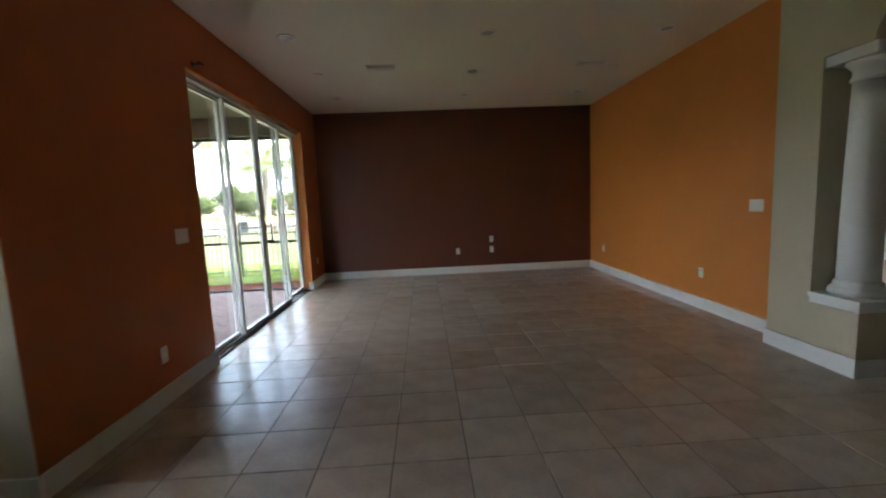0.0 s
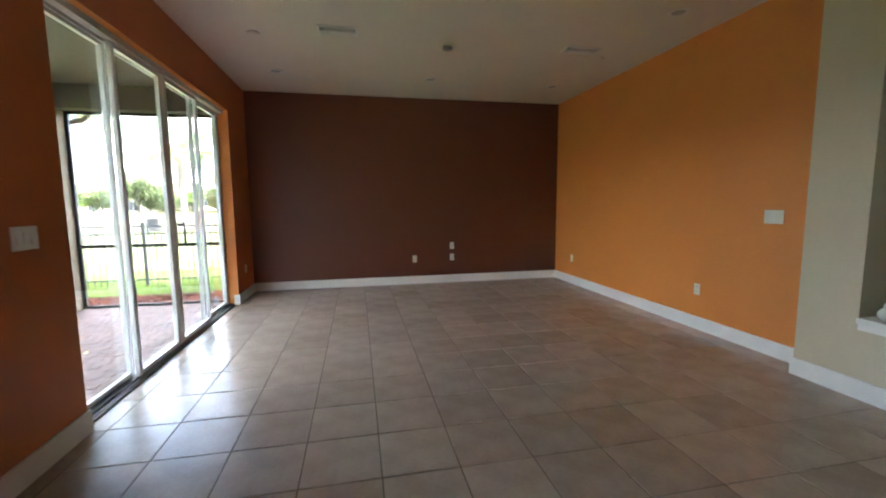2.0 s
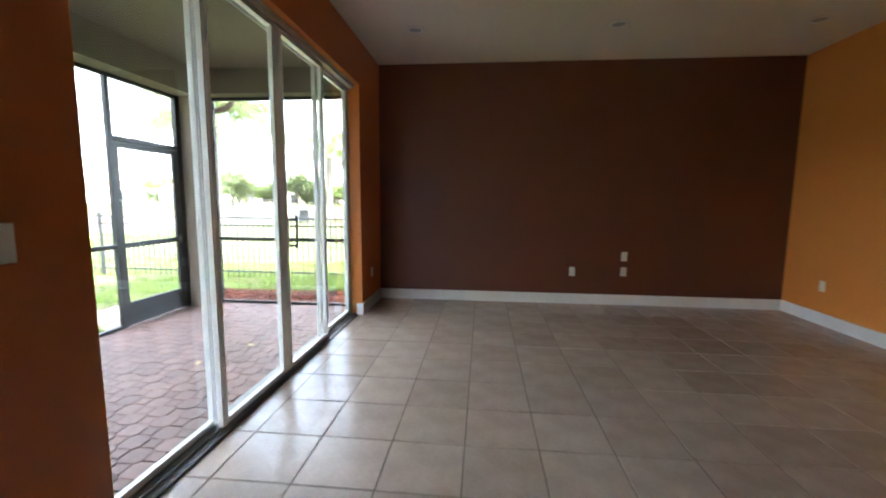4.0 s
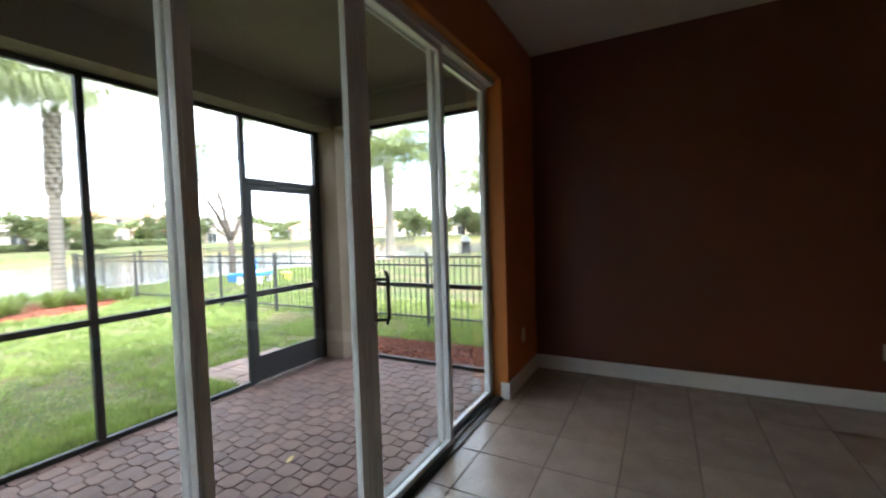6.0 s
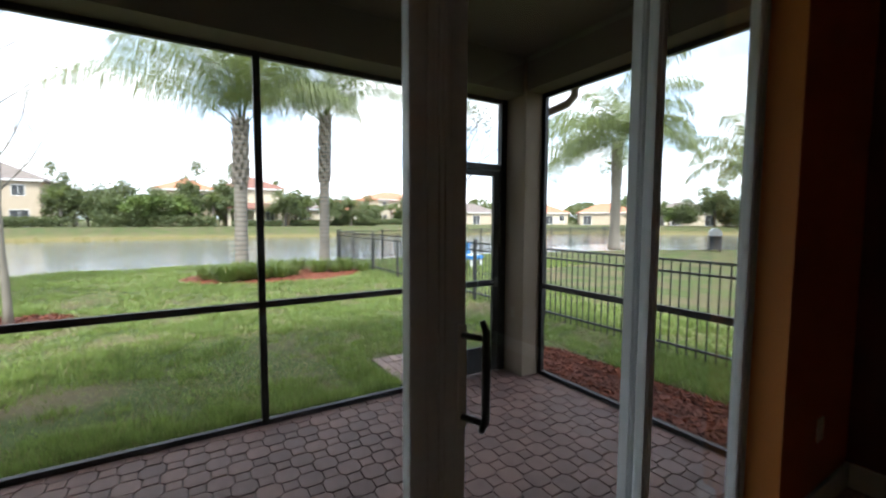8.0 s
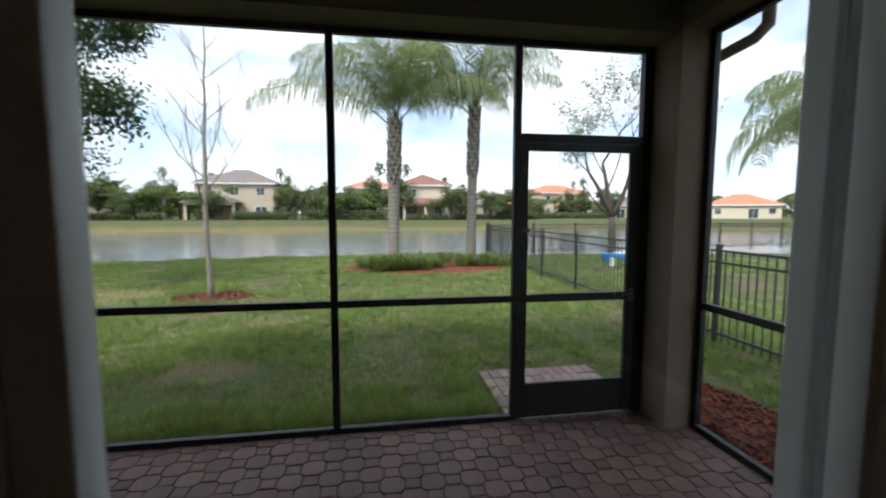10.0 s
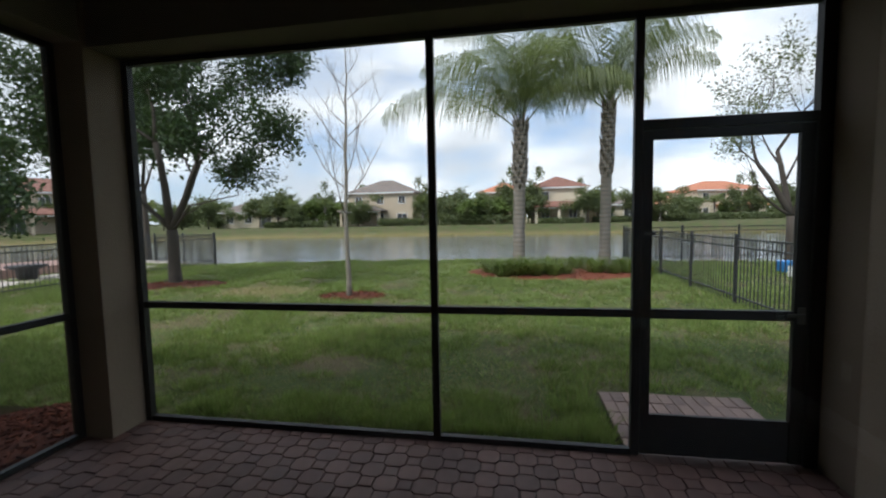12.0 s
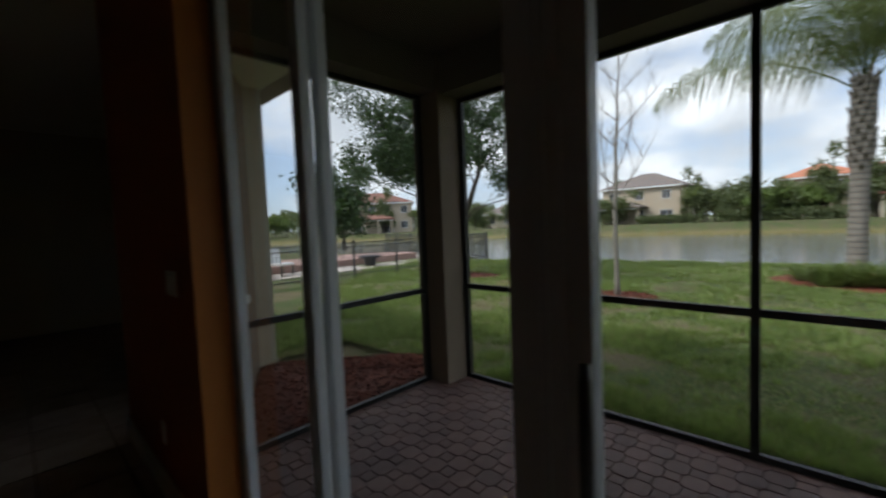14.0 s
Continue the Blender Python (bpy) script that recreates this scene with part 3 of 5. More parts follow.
for side, y, x0, x1 in (("north", 7.875, -4.148, -2.02), ("south", 2.70, -4.148, -2.02)):
    s2 = empty("screen_wall_" + side, (0, 0, 0), "dark bronze side screen of the patio", "screen", kind="structure")
    bars("post", [((x0, y - 0.022, ZB), (x0 + 0.045, y + 0.022, 2.66)), ((x1 - 0.045, y - 0.022, ZB), (x1, y + 0.022, 2.66))], s2)
    bars("rail", [((x0 + 0.046, y - 0.022, z - h), (x1 - 0.046, y + 0.022, z + h)) for z, h in ((0.765, 0.025), (ZB + 0.02, 0.02), (2.64, 0.02))], s2)
    cloth((x0 + 0.03, y - 0.001, ZB), (x1 - 0.03, y + 0.001, 2.65), s2)

spout = bmesh.new()
tube(spout, [Vector((-4.02, 8.16, 2.80)), Vector((-4.02, 8.16, 2.66)), Vector((-4.06, 8.10, 2.58)), Vector((-4.25, 7.97, 2.50)), Vector((-4.30, 7.95, 2.40)), Vector((-4.30, 7.95, -0.1))], [0.04] * 6, 10)
tagged(new("downspout", finish("downspout", spout, M_STUCCO)), "cream metal downspout with an elbow beside the column", "downspout")


# ---- fittings on ceiling and walls ----
def downlight(x, y):
    ob = empty("recessed_light", (x, y, ZC), "unlit recessed ceiling light with white trim ring", "ceiling light", "recessed ceiling lights")
    ring = lathe(((0.062, -0.001), (0.066, -0.010), (0.085, -0.009), (0.092, -0.003), (0.092, -0.001)), sides=28)
    part("trim_ring", ring, M_TRIM, ob)
    part("lens", lathe(((0.061, -0.0015), (0.056, -0.004), (0.03, -0.0075), (0.005, -0.0085)), sides=24), M_STEEL, ob, "grey reflector bulb")
    return ob


first = downlight(-1.17, 4.44)
for x, y in ((0.82, 4.45), (2.67, 4.45), (-1.17, 6.80), (0.82, 6.81), (2.64, 6.84)):
    copy_thing(first, pose(x, y, ZC))


def cover(x, y, r, mat, label):
    tagged(new("ceiling_cover", finish("ceiling_cover", lathe(((r, -0.001), (r, -0.012), (r * 0.8, -0.02), (r * 0.3, -0.022)), (x, y, ZC), 24), mat)), label, "ceiling cover", "ceiling covers")


cover(0.81, 5.66, 0.055, M_STEEL, "small grey round ceiling cover plate")
cover(-1.16, 5.60, 0.06, M_CEIL, "small off-white round ceiling cover plate")
cover(2.66, 5.66, 0.055, M_CEIL, "small off-white round ceiling cover plate")


def vent(x, y, w, d):
    ob = empty("ceiling_vent", (x, y, ZC), "white louvred air vent in the ceiling", "ceiling vent", "ceiling vents")
    # no real duct: a dark sheet under the ceiling gives its shade
    part("backing", boxes(((-w / 2, -d / 2, -0.004), (w / 2, d / 2, -0.001))), M_SLOT_SHADE, ob, "dark sheet for the shade inside the duct")
    part("frame", boxes(((-w / 2 - 0.025, -d / 2 - 0.025, -0.012), (w / 2 + 0.025, -d / 2, -0.001)), ((-w / 2 - 0.025, d / 2, -0.012), (w / 2 + 0.025, d / 2 + 0.025, -0.001)),
                        ((-w / 2 - 0.025, -d / 2, -0.012), (-w / 2, d / 2, -0.001)), ((w / 2, -d / 2, -0.012), (w / 2 + 0.025, d / 2, -0.001)), bevel=0.002), M_TRIM, ob)
    n = 6
    for i in range(n):
        yy = -d / 2 + d * (i + 0.5) / n
        bm = boxes(((-w / 2, -0.010, -0.0008), (w / 2, 0.010, 0.0008)))
        bmesh.ops.transform(bm, matrix=pose(0, yy, -0.012, 52 if i < n / 2 else 128), verts=bm.verts)
        part("slat", bm, M_TRIM, ob)


vent(-0.345, 5.41, 0.34, 0.17)
vent(2.28, 5.45, 0.36, 0.14)


def plate(name, place, turn, w, label, category, slots):
    """A wall plate facing local -y, with rockers or sockets."""
    ob = empty(name, (*place, 0, 0, turn), label, category, "wall plates")
    part("cover_plate", boxes(((-w / 2, -0.007, -0.058), (w / 2, -0.0005, 0.058)), bevel=0.002), M_PLATE, ob)
    if slots == "socket":
        for z in (-0.026, 0.026):
            s = part("socket", boxes(((-0.016, -0.009, z - 0.014), (0.016, -0.007, z + 0.014)), bevel=0.001), M_PLATE, ob)
            # slots are small dark blocks, coloured like shaded holes
            part("slot", boxes(((-0.007, -0.0095, z - 0.004), (-0.004, -0.009, z + 0.006)), ((0.004, -0.0095, z - 0.004), (0.007, -0.009, z + 0.006))), M_SLOT_SHADE, s)
    else:
        for k in range(slots):
            cx = (k - (slots - 1) / 2) * 0.046
            bm = boxes(((-0.0165, -0.003, -0.033), (0.0165, 0.003, 0.033)), bevel=0.0015)
            bmesh.ops.transform(bm, matrix=pose(cx, -0.008, 0, 5 if k % 2 else -5), verts=bm.verts)
            part("rocker", bm, M_PLATE, ob)
    return ob


plate("light_switch", (XW, 3.45, 1.185), 90, 0.165, "white triple light switch on orange wall", "light switch", 3)
plate("light_switch", (XE, 3.92, 1.20), -90, 0.165, "white triple light switch on orange wall", "light switch", 3)
for y, z in ((3.07, 0.36), (7.40, 0.43)):
    plate("wall_outlet", (XW, y, z), 90, 0.072, "white double wall outlet on orange wall", "wall outlet", "socket")
for y in (7.257, 4.675):
    plate("wall_outlet", (XE, y, 0.424), -90, 0.072, "white double wall outlet on orange wall", "wall outlet", "socket")
for x, z in ((0.708, 0.424), (1.347, 0.63), (1.347, 0.435)):
    plate("wall_outlet", (x, YN, z), 0, 0.072, "white double wall outlet on brown wall", "wall outlet", "socket")
bracket = boxes(((XW, 3.86, 2.60), (XW + 0.006, 3.90, 2.64)), ((XW + 0.006, 3.872, 2.612), (XW + 0.075, 3.888, 2.624)), ((XW + 0.066, 3.84, 2.612), (XW + 0.08, 3.92, 2.63)), bevel=0.002)
tagged(new("curtain_bracket", finish("curtain_bracket", bracket, M_BRONZE)), "dark metal curtain bracket above the glass door", "bracket")


# ---- ground, lake ----
CX, CY = 8.0, 4.0


def shore_in(y):
    return 29.0 + 0.45 * max(0, y - 12) + 0.62 * max(0, -6 - y)


def shore_out(y):
    return 60.0 + 0.35 * max(0, abs(y - 2) - 14)


def ground_z(x, y):
    """Height of the land: level lawn, a basin for the lake, a raised far bank."""
    r = math.hypot(x - CX, y - CY)
    wob = 0.5 * noise.noise(Vector((x * 0.15, y * 0.15, 3.1)))
    a, b = shore_in(y) + wob, shore_out(y) + 2 * wob
    lawn = -0.19 + 0.02 * noise.noise(Vector((x * 0.8, y * 0.8, 0)))
    if x > 4 or r < a - 4:
        return lawn
    if r < a + 2:
        k = (r - a + 4) / 6
        return lawn - (k * k * (3 - 2 * k)) * 1.3
    if r < b - 3:
        return -1.5
    k = min(1, (r - b + 3) / 14)
    return -1.5 + (k * k * (3 - 2 * k)) * 1.85


def build_ground():
    radii = [0, 3, 5, 6.5] + [6.5 + 0.55 * i for i in range(1, 75)] + [48 + 1.2 * i for i in range(1, 42)] + [105, 120, 150, 200, 300, 500, 900, 1800]
    n = 150
    verts, faces, dry = [], [], []
    for r in radii:
        for i in range(n):
            a = 2 * math.pi * i / n
            x, y = CX - 8 + r * math.cos(a), CY + r * math.sin(a)
            verts.append((x, y, ground_z(x, y) - (0.12 if r < 6 and x > -4.4 else 0)))
            rr = math.hypot(x - CX, y - CY)
            k1, k2 = abs(rr - shore_in(y) + 1.6), abs(rr - shore_out(y) - 2.5)
            bank = max(0, 1 - k1 / 1.7, 1 - k2 / 3.5) * 0.9
            worn = 0.75 * max(0, 1 - ((x + 10.3) ** 2 + (y - 0.2) ** 2 / 3.0))
            dry.append(0 if x > 4 else bank if rr > 24 else worn)
    for j in range(len(radii) - 1):
        for i in range(n):
            k = (i + 1) % n
            faces.append((j * n + i, (j + 1) * n + i, (j + 1) * n + k, j * n + k))
    me = raw("ground", verts, faces, M_LAWN, True)
    att = me.attributes.new("dry", "FLOAT", "POINT")
    att.data.foreach_set("value", dry)
    tagged(new("ground", me), "patchy green lawn sloping to a lake shore", "ground", kind="structure")


build_ground()
wv = [(4.0, -160, -0.78), (4.0, 160, -0.78), (-120, 160, -0.78), (-120, -160, -0.78)]
tagged(new("water", raw("water", wv, [(0, 1, 2, 3)], M_WATER)), "rippled grey lake reflecting a cloudy sky", "lake", kind="structure")


def near_grass():
    """Tufts of lawn beside the patio, coarser with distance and thin on worn patches."""
    rng = np.random.default_rng(4)
    verts, faces, dead_v, dead_f = [], [], [], []
    for _ in range(120000):
        u = rng.random() ** 2.0
        x0 = -4.64 - u * 13.0
        y0 = -9 + rng.random() * 27
        if rng.random() < 0.1:      # side strips north and south of the patio
            u = 0.12
            x0 = -4.64 + rng.random() * (2.6 if y0 > 4 else 1.1)
            y0 = 8.85 + 3 * rng.random() if y0 > 4 else -3 + 3.6 * rng.random()
        if u < 0.5 and not (-1.5 - 13 * u < y0 < 12):
            continue
        lush = noise.noise(Vector((x0 * 0.8, y0 * 0.8, 7.0))) + 0.7 * noise.noise(Vector((x0 * 2.6, y0 * 2.6, 1.0))) + 0.9 * noise.noise(Vector((x0 * 7.5, y0 * 7.5, 4.0)))
        if lush < -0.10 + 0.30 * rng.random() or (x0 + 10.3) ** 2 / 0.8 + (y0 - 0.2) ** 2 / 2.6 < 0.5 + 0.6 * rng.random():
            thin = True
        else:
            thin = False
        if x0 > -5.62 and 6.5 < y0 < 7.85 or (y0 > 7.9 and y0 < 8.85 and x0 > -5.2):
            continue
        if (x0 + 9.85) ** 2 / 0.3 + (y0 - 2.48) ** 2 / 0.6 < 1 or (x0 + 11.05) ** 2 / 0.65 + (y0 + 2.7) ** 2 / 1.7 < 1 or (x0 + 13.9) ** 2 / 3.2 + (y0 - 7.0) ** 2 / 6.5 < 1:
            continue
        zb = ground_z(x0, y0) - 0.012
        tall = 0.045 + 0.05 * rng.random() + 0.07 * max(0, lush)
        spread = 0.022 + 0.04 * u + 0.02 * rng.random()
        for _ in range(3 if thin else 10):
            x, y = x0 + rng.normal() * spread, y0 + rng.normal() * spread
            h = tall * (0.5 + 0.7 * rng.random()) * (0.55 if thin else 1)
            a = rng.random() * 6.283
            w = 0.0055 + 0.011 * u
            cx, cy = math.cos(a) * w, math.sin(a) * w
            straw = rng.random() < (0.45 if thin else 0.06)
            vs, fs = (dead_v, dead_f) if straw else (verts, faces)
            k = len(vs)
            vs += [(x - cx, y - cy, zb), (x + cx, y + cy, zb), (x + (x - x0) * 0.8 + rng.normal() * 0.02, y + (y - y0) * 0.8 + rng.normal() * 0.02, zb + h)]
            fs.append((k, k + 1, k + 2))
    tagged(new("dead_grass", raw("dead_grass", dead_v, dead_f, M_STRAW)), "dry straw-coloured grass in worn lawn patches", "grass", kind="stuff")
    tagged(new("grass", raw("grass", verts, faces, M_BLADE)), "short green lawn grass with worn patches", "grass", kind="stuff")


near_grass()


def mulch_bed(outline, z, n_chips, label):
    """Low uneven mound of bark with loose chips on it."""
    bm = bmesh.new()
    n = len(outline)
    cx, cy = sum(p[0] for p in outline) / n, sum(p[1] for p in outline) / n
    rings = []
    for k in (1.0, 0.94, 0.75, 0.5, 0.25):
        ring = []
        for i in range(n * 6):
            p, q, f = outline[(i // 6) % n], outline[(i // 6 + 1) % n], (i % 6) / 6
            x, y = p[0] + (q[0] - p[0]) * f, p[1] + (q[1] - p[1]) * f
            x, y = cx + (x - cx) * k, cy + (y - cy) * k
            h = (0.0 if k == 1 else 0.035) + 0.02 * noise.noise(Vector((x * 7, y * 7, 2)))
            ring.append(bm.verts.new((x, y, z - 0.03 if k == 1 else z + h)))
        rings.append(ring)
    m = n * 6
    for a, b in zip(rings, rings[1:]):
        for i in range(m):
            bm.faces.new((a[i], a[(i + 1) % m], b[(i + 1) % m], b[i])).smooth = True
    bm.faces.new(rings[-1])
    ob = tagged(new("mulch_bed", finish("mulch_bed", bm, M_MULCH)), label, "mulch bed", "mulch beds", "stuff")
    rng = random.Random(n_chips)
    verts, faces = [], []
    while len(faces) < n_chips * 2:
        i = rng.randrange(n)
        p, q, f, g = outline[i], outline[(i + 1) % n], rng.random(), math.sqrt(rng.random()) * 0.99
        x, y = cx + (p[0] + (q[0] - p[0]) * f - cx) * g, cy + (p[1] + (q[1] - p[1]) * f - cy) * g
        a, l, w = rng.random() * 6.28, 0.008 + rng.random() * 0.022, 0.004 + rng.random() * 0.006
        ux, uy = math.cos(a) * l, math.sin(a) * l
        vx, vy = -math.sin(a) * w, math.cos(a) * w
        t1, zz = (rng.random() - 0.5) * 0.03, z + 0.035 + rng.random() * 0.02
        k = len(verts)
        verts += [(x - ux - vx, y - uy - vy, zz - t1), (x + ux - vx, y + uy - vy, zz + t1), (x + ux + vx, y + uy + vy, zz + t1 + 0.006), (x - ux + vx, y - uy + vy, zz - t1 + 0.004), (x, y, zz - 0.03)]
        faces += [(k, k + 1, k + 2, k + 3), (k, k + 1, k + 4)]
    chips = child("chips", raw("chips", verts, faces, M_MULCH), ob)
    chips["kind"] = "stuff"


def oval(x, y, a, b, n=12):
    return [(x + a * math.cos(2 * math.pi * i / n) * (1 + 0.06 * math.sin(3 * i)), y + b * math.sin(2 * math.pi * i / n) * (1 + 0.06 * math.cos(2 * i))) for i in range(n)]


mulch_bed([(-2.15, 7.95), (-2.2, 8.75), (-3.4, 8.7), (-4.6, 8.66), (-5.1, 8.45), (-5.0, 7.97)], -0.19, 3600, "red bark mulch strip beside the patio screen")
mulch_bed([(-2.3, 2.55), (-4.6, 2.58), (-4.7, 2.1), (-4.45, 1.75), (-3.7, 1.15), (-3.25, 0.75)], -0.19, 3600, "red bark mulch bed beside the bay wall")
mulch_bed(oval(-11.05, -2.7, 0.75, 1.25), -0.20, 700, "red mulch ring round the leafy tree")
mulch_bed(oval(-9.85, 2.48, 0.5, 0.72), -0.20, 500, "red mulch ring round the bare tree")
mulch_bed(oval(-13.9, 7.0, 1.75, 2.5, 16), -0.20, 1200, "red mulch bed round the palm trunks")


# ---- plants ----
def quads_leaves(centers, size, rng, droop=0.0, long=1.8):
    """Diamond leaves at many places, turned at random."""
    c = np.asarray(centers)
    n = len(c)
    d = rng.normal(size=(n, 3))
    d[:, 2] -= droop
    d /= np.linalg.norm(d, axis=1)[:, None]
    s = np.cross(d, rng.normal(size=(n, 3)))
    s /= np.linalg.norm(s, axis=1)[:, None]
    l = (size * (0.7 + 0.6 * rng.random(n)))[:, None]
    v = np.stack([c - d * l * long / 2, c + s * l / 2, c + d * l * long / 2, c - s * l / 2], axis=1).reshape(-1, 3)
    f = np.arange(4 * n).reshape(-1, 4)
    return v.tolist(), f.tolist()


def grow(rng, p, d, length, radius, depth, spread, segs, tips, upward=0.15, kids=3, shrink=0.72):
    """Branches as tapered tubes; tips collects the ends that carry leaves."""
    pts, rad = [p.copy()], [radius]
    for i in range(4):
        d = (d + Vector((rng.gauss(0, 0.10), rng.gauss(0, 0.10), rng.gauss(0, 0.06) + upward * 0.25))).normalized()
        pts.append(pts[-1] + d * length / 4)
        rad.append(radius * (1 - 0.11 * (i + 1)))
    segs.append((pts, rad, 8 if radius > 0.04 else 5))
    if depth <= 2:
        tips += pts[2:]
    if depth == 0:
        return
    for k in range(kids + (rng.random() < 0.4)):
        side = Vector((rng.gauss(0, 1), rng.gauss(0, 1), rng.gauss(0, 0.5))).normalized()
        nd = (d * (1 - spread) + side * spread + Vector((0, 0, upward))).normalized()
        start = pts[-1] if k == 0 else pts[2 + rng.randrange(3)]
        grow(rng, start, nd, length * shrink * (0.8 + 0.4 * rng.random()), rad[-1] * (0.85 if k == 0 else 0.62), depth - 1, spread, segs, tips, upward, kids, shrink)


def tree(name, place, label, seed, trunk, radius, depth, bark, leaf_mat, leaves, leaf, spread=0.55, upward=0.2, kids=3, lean=(0, 0), first=None, shrink=0.72, cloud=0.16, group="trees"):
    rng = random.Random(seed)
    nrng = np.random.default_rng(seed)
    ob = empty(name, (*place, 0, 0, 0), label, "tree", group)
    segs, tips = [], []
    base = Vector((0, 0, -0.1))
    top = Vector((lean[0], lean[1], trunk))
    pts = [base, base.lerp(top, 0.08) + Vector((0, 0, 0.02)), base.lerp(top, 0.35), base.lerp(top, 0.7), top]
    segs.append((pts, [radius * 1.5, radius * 1.12, radius, radius * 0.93, radius * 0.88], 12))
    for d, l, r in first or [((0.2, 0.2, 1), trunk * 0.8, 0.7), ((-0.4, -0.3, 1), trunk * 0.7, 0.6), ((0.3, -0.5, 0.9), trunk * 0.7, 0.6)]:
        grow(rng, top, Vector(d).normalized(), l, radius * r, depth, spread, segs, tips, upward, kids, shrink)
    bm = bmesh.new()
    for p, r, s in segs:
        tube(bm, p, r, s)
    part("trunk", bm, bark, ob)
    if leaves:
        t = np.array([tuple(v) for v in tips])
        c = t[nrng.integers(0, len(t), leaves)] + nrng.normal(size=(leaves, 3)) * cloud
        v, f = quads_leaves(c, leaf, nrng, 0.3)
        child("crown", raw("crown", v, f, leaf_mat), ob)
    return ob


def palm(name, place, label, seed, height, trunk_r, fronds, length, leaflets, lean=(0, 0), leaf_w=0.016, group="palm trees", low=44, droop=0):
    rng = random.Random(seed)
    ob = empty(name, place, label, "palm tree", group)
    bm = bmesh.new()
    n = 46
    pts, rad = [], []
    for i in range(n + 1):
        k = i / n
        pts.append(Vector((lean[0] * k * k, lean[1] * k * k, -0.1 + (height + 0.1) * k)))
        r = trunk_r * (1.25 - 0.35 * min(1, k * 6) + (0.22 * max(0, k - 0.6)))
        rad.append(r * (1.0 + (0.075 if i % 2 else -0.045)) * (1 + 0.04 * rng.random()) * (1 - max(0, k - 0.9) * 3.5))
    tube(bm, pts, rad, 14)
    part("trunk", bm, M_PALMBARK, ob, "ringed grey palm trunk")
    top = pts[-1]
    boots = bmesh.new()
    for i in range(64):
        a = i * 2.4
        o = Vector((math.cos(a), math.sin(a), 0))
        z = height * 0.56 + (height * 0.42) * i / 64
        b = Vector((top.x * (z / height) ** 2, top.y * (z / height) ** 2, z)) + o * trunk_r * 0.85
        tube(boots, [b, b + o * 0.03 + Vector((0, 0, 0.14)), b + o * (0.05 + 0.05 * rng.random()) + Vector((0, 0, 0.30))], [0.05, 0.045, 0.012], 5)
    part("boots", boots, M_PALMBARK, ob, "stubs of cut fronds")
    verts, faces = [], []
    stems = bmesh.new()
    for i in range(fronds):
        az = i * 2.39996 + rng.gauss(0, 0.15)
        age = i / fronds
        el = radians(82 - (82 - low) * age ** 0.85 + rng.gauss(0, 8))
        bend = radians(38 + droop + 34 * (1 - abs(age - 0.45)) + rng.gauss(0, 10))
        L = length * (0.8 + 0.3 * rng.random())
        if i == fronds - 1:
            az, el = -1.45, radians(44)      # one old frond hangs out to the side
        p = top + Vector((0, 0, -0.05 - 0.35 * age))
        out = Vector((math.cos(az), math.sin(az), 0))
        side = Vector((-math.sin(az), math.cos(az), 0))
        twist = rng.gauss(0, 0.25)
        line = [p]
        m = 14
        for j in range(m):
            e = el - bend * ((j + 0.5) / m) ** 1.4
            line.append(line[-1] + (out * math.cos(e) + Vector((0, 0, math.sin(e)))) * L / m)
        tube(stems, line[::2], [0.022 * (1 - 0.8 * k / 7) for k in range(8)], 4)
        for j in range(leaflets):
            s = 0.14 + 0.86 * j / leaflets
            q = s * m
            i0 = min(m - 1, int(q))
            c = line[i0].lerp(line[i0 + 1], q - i0)
            fwd = (line[i0 + 1] - line[i0]).normalized()
            ll = L * 0.27 * (math.sin(math.pi * min(1, 0.12 + 0.88 * s)) ** 0.6 + 0.15) * (0.8 + 0.4 * rng.random())
            for sg in (-1, 1):
                d1 = (side * sg * (1.0 + twist * sg) + fwd * 0.55 + Vector((0, 0, 0.25 - 0.5 * rng.random()))).normalized()
                mid = c + d1 * ll * 0.5
                d2 = (d1 * 0.4 + Vector((0, 0, -1.0))).normalized()
                end = mid + d2 * ll * 0.6
                w = fwd * leaf_w
                k = len(verts)
                verts += [tuple(c - w * 0.5), tuple(c + w * 0.5), tuple(mid + w), tuple(mid - w), tuple(end)]
                faces += [(k, k + 1, k + 2, k + 3), (k + 3, k + 2, k + 4)]
    crown = child("crown", raw("crown", verts, faces, M_PALM), ob)
    part("stalks", stems, M_PALM, crown)
    return ob


palm("palm_tree", (-13.7, 6.02, -0.2), "tall queen palm with drooping fronds in a mulch bed", 3, 4.35, 0.175, 14, 4.2, 110, (0.0, 0.08), 0.010, low=62, droop=36)
palm("palm_tree", (-14.7, 8.58, -0.2), "tall queen palm with drooping fronds in a mulch bed", 8, 4.95, 0.165, 14, 3.9, 105, (0.1, 0.08), 0.010, low=62, droop=36)
palm("palm_tree", (-16.7, 26.4, -0.2), "pale-trunked palm with arching fronds beyond the fence", 11, 6.3, 0.30, 22, 6.0, 60, (0, 0), 0.035, low=8, droop=48)
palm("palm_tree", (-12.6, 34.5, -0.3), "smaller palm with yellowing fronds by the water", 15, 5.0, 0.24, 18, 5.0, 46, (0, 0), 0.035, low=5, droop=48)

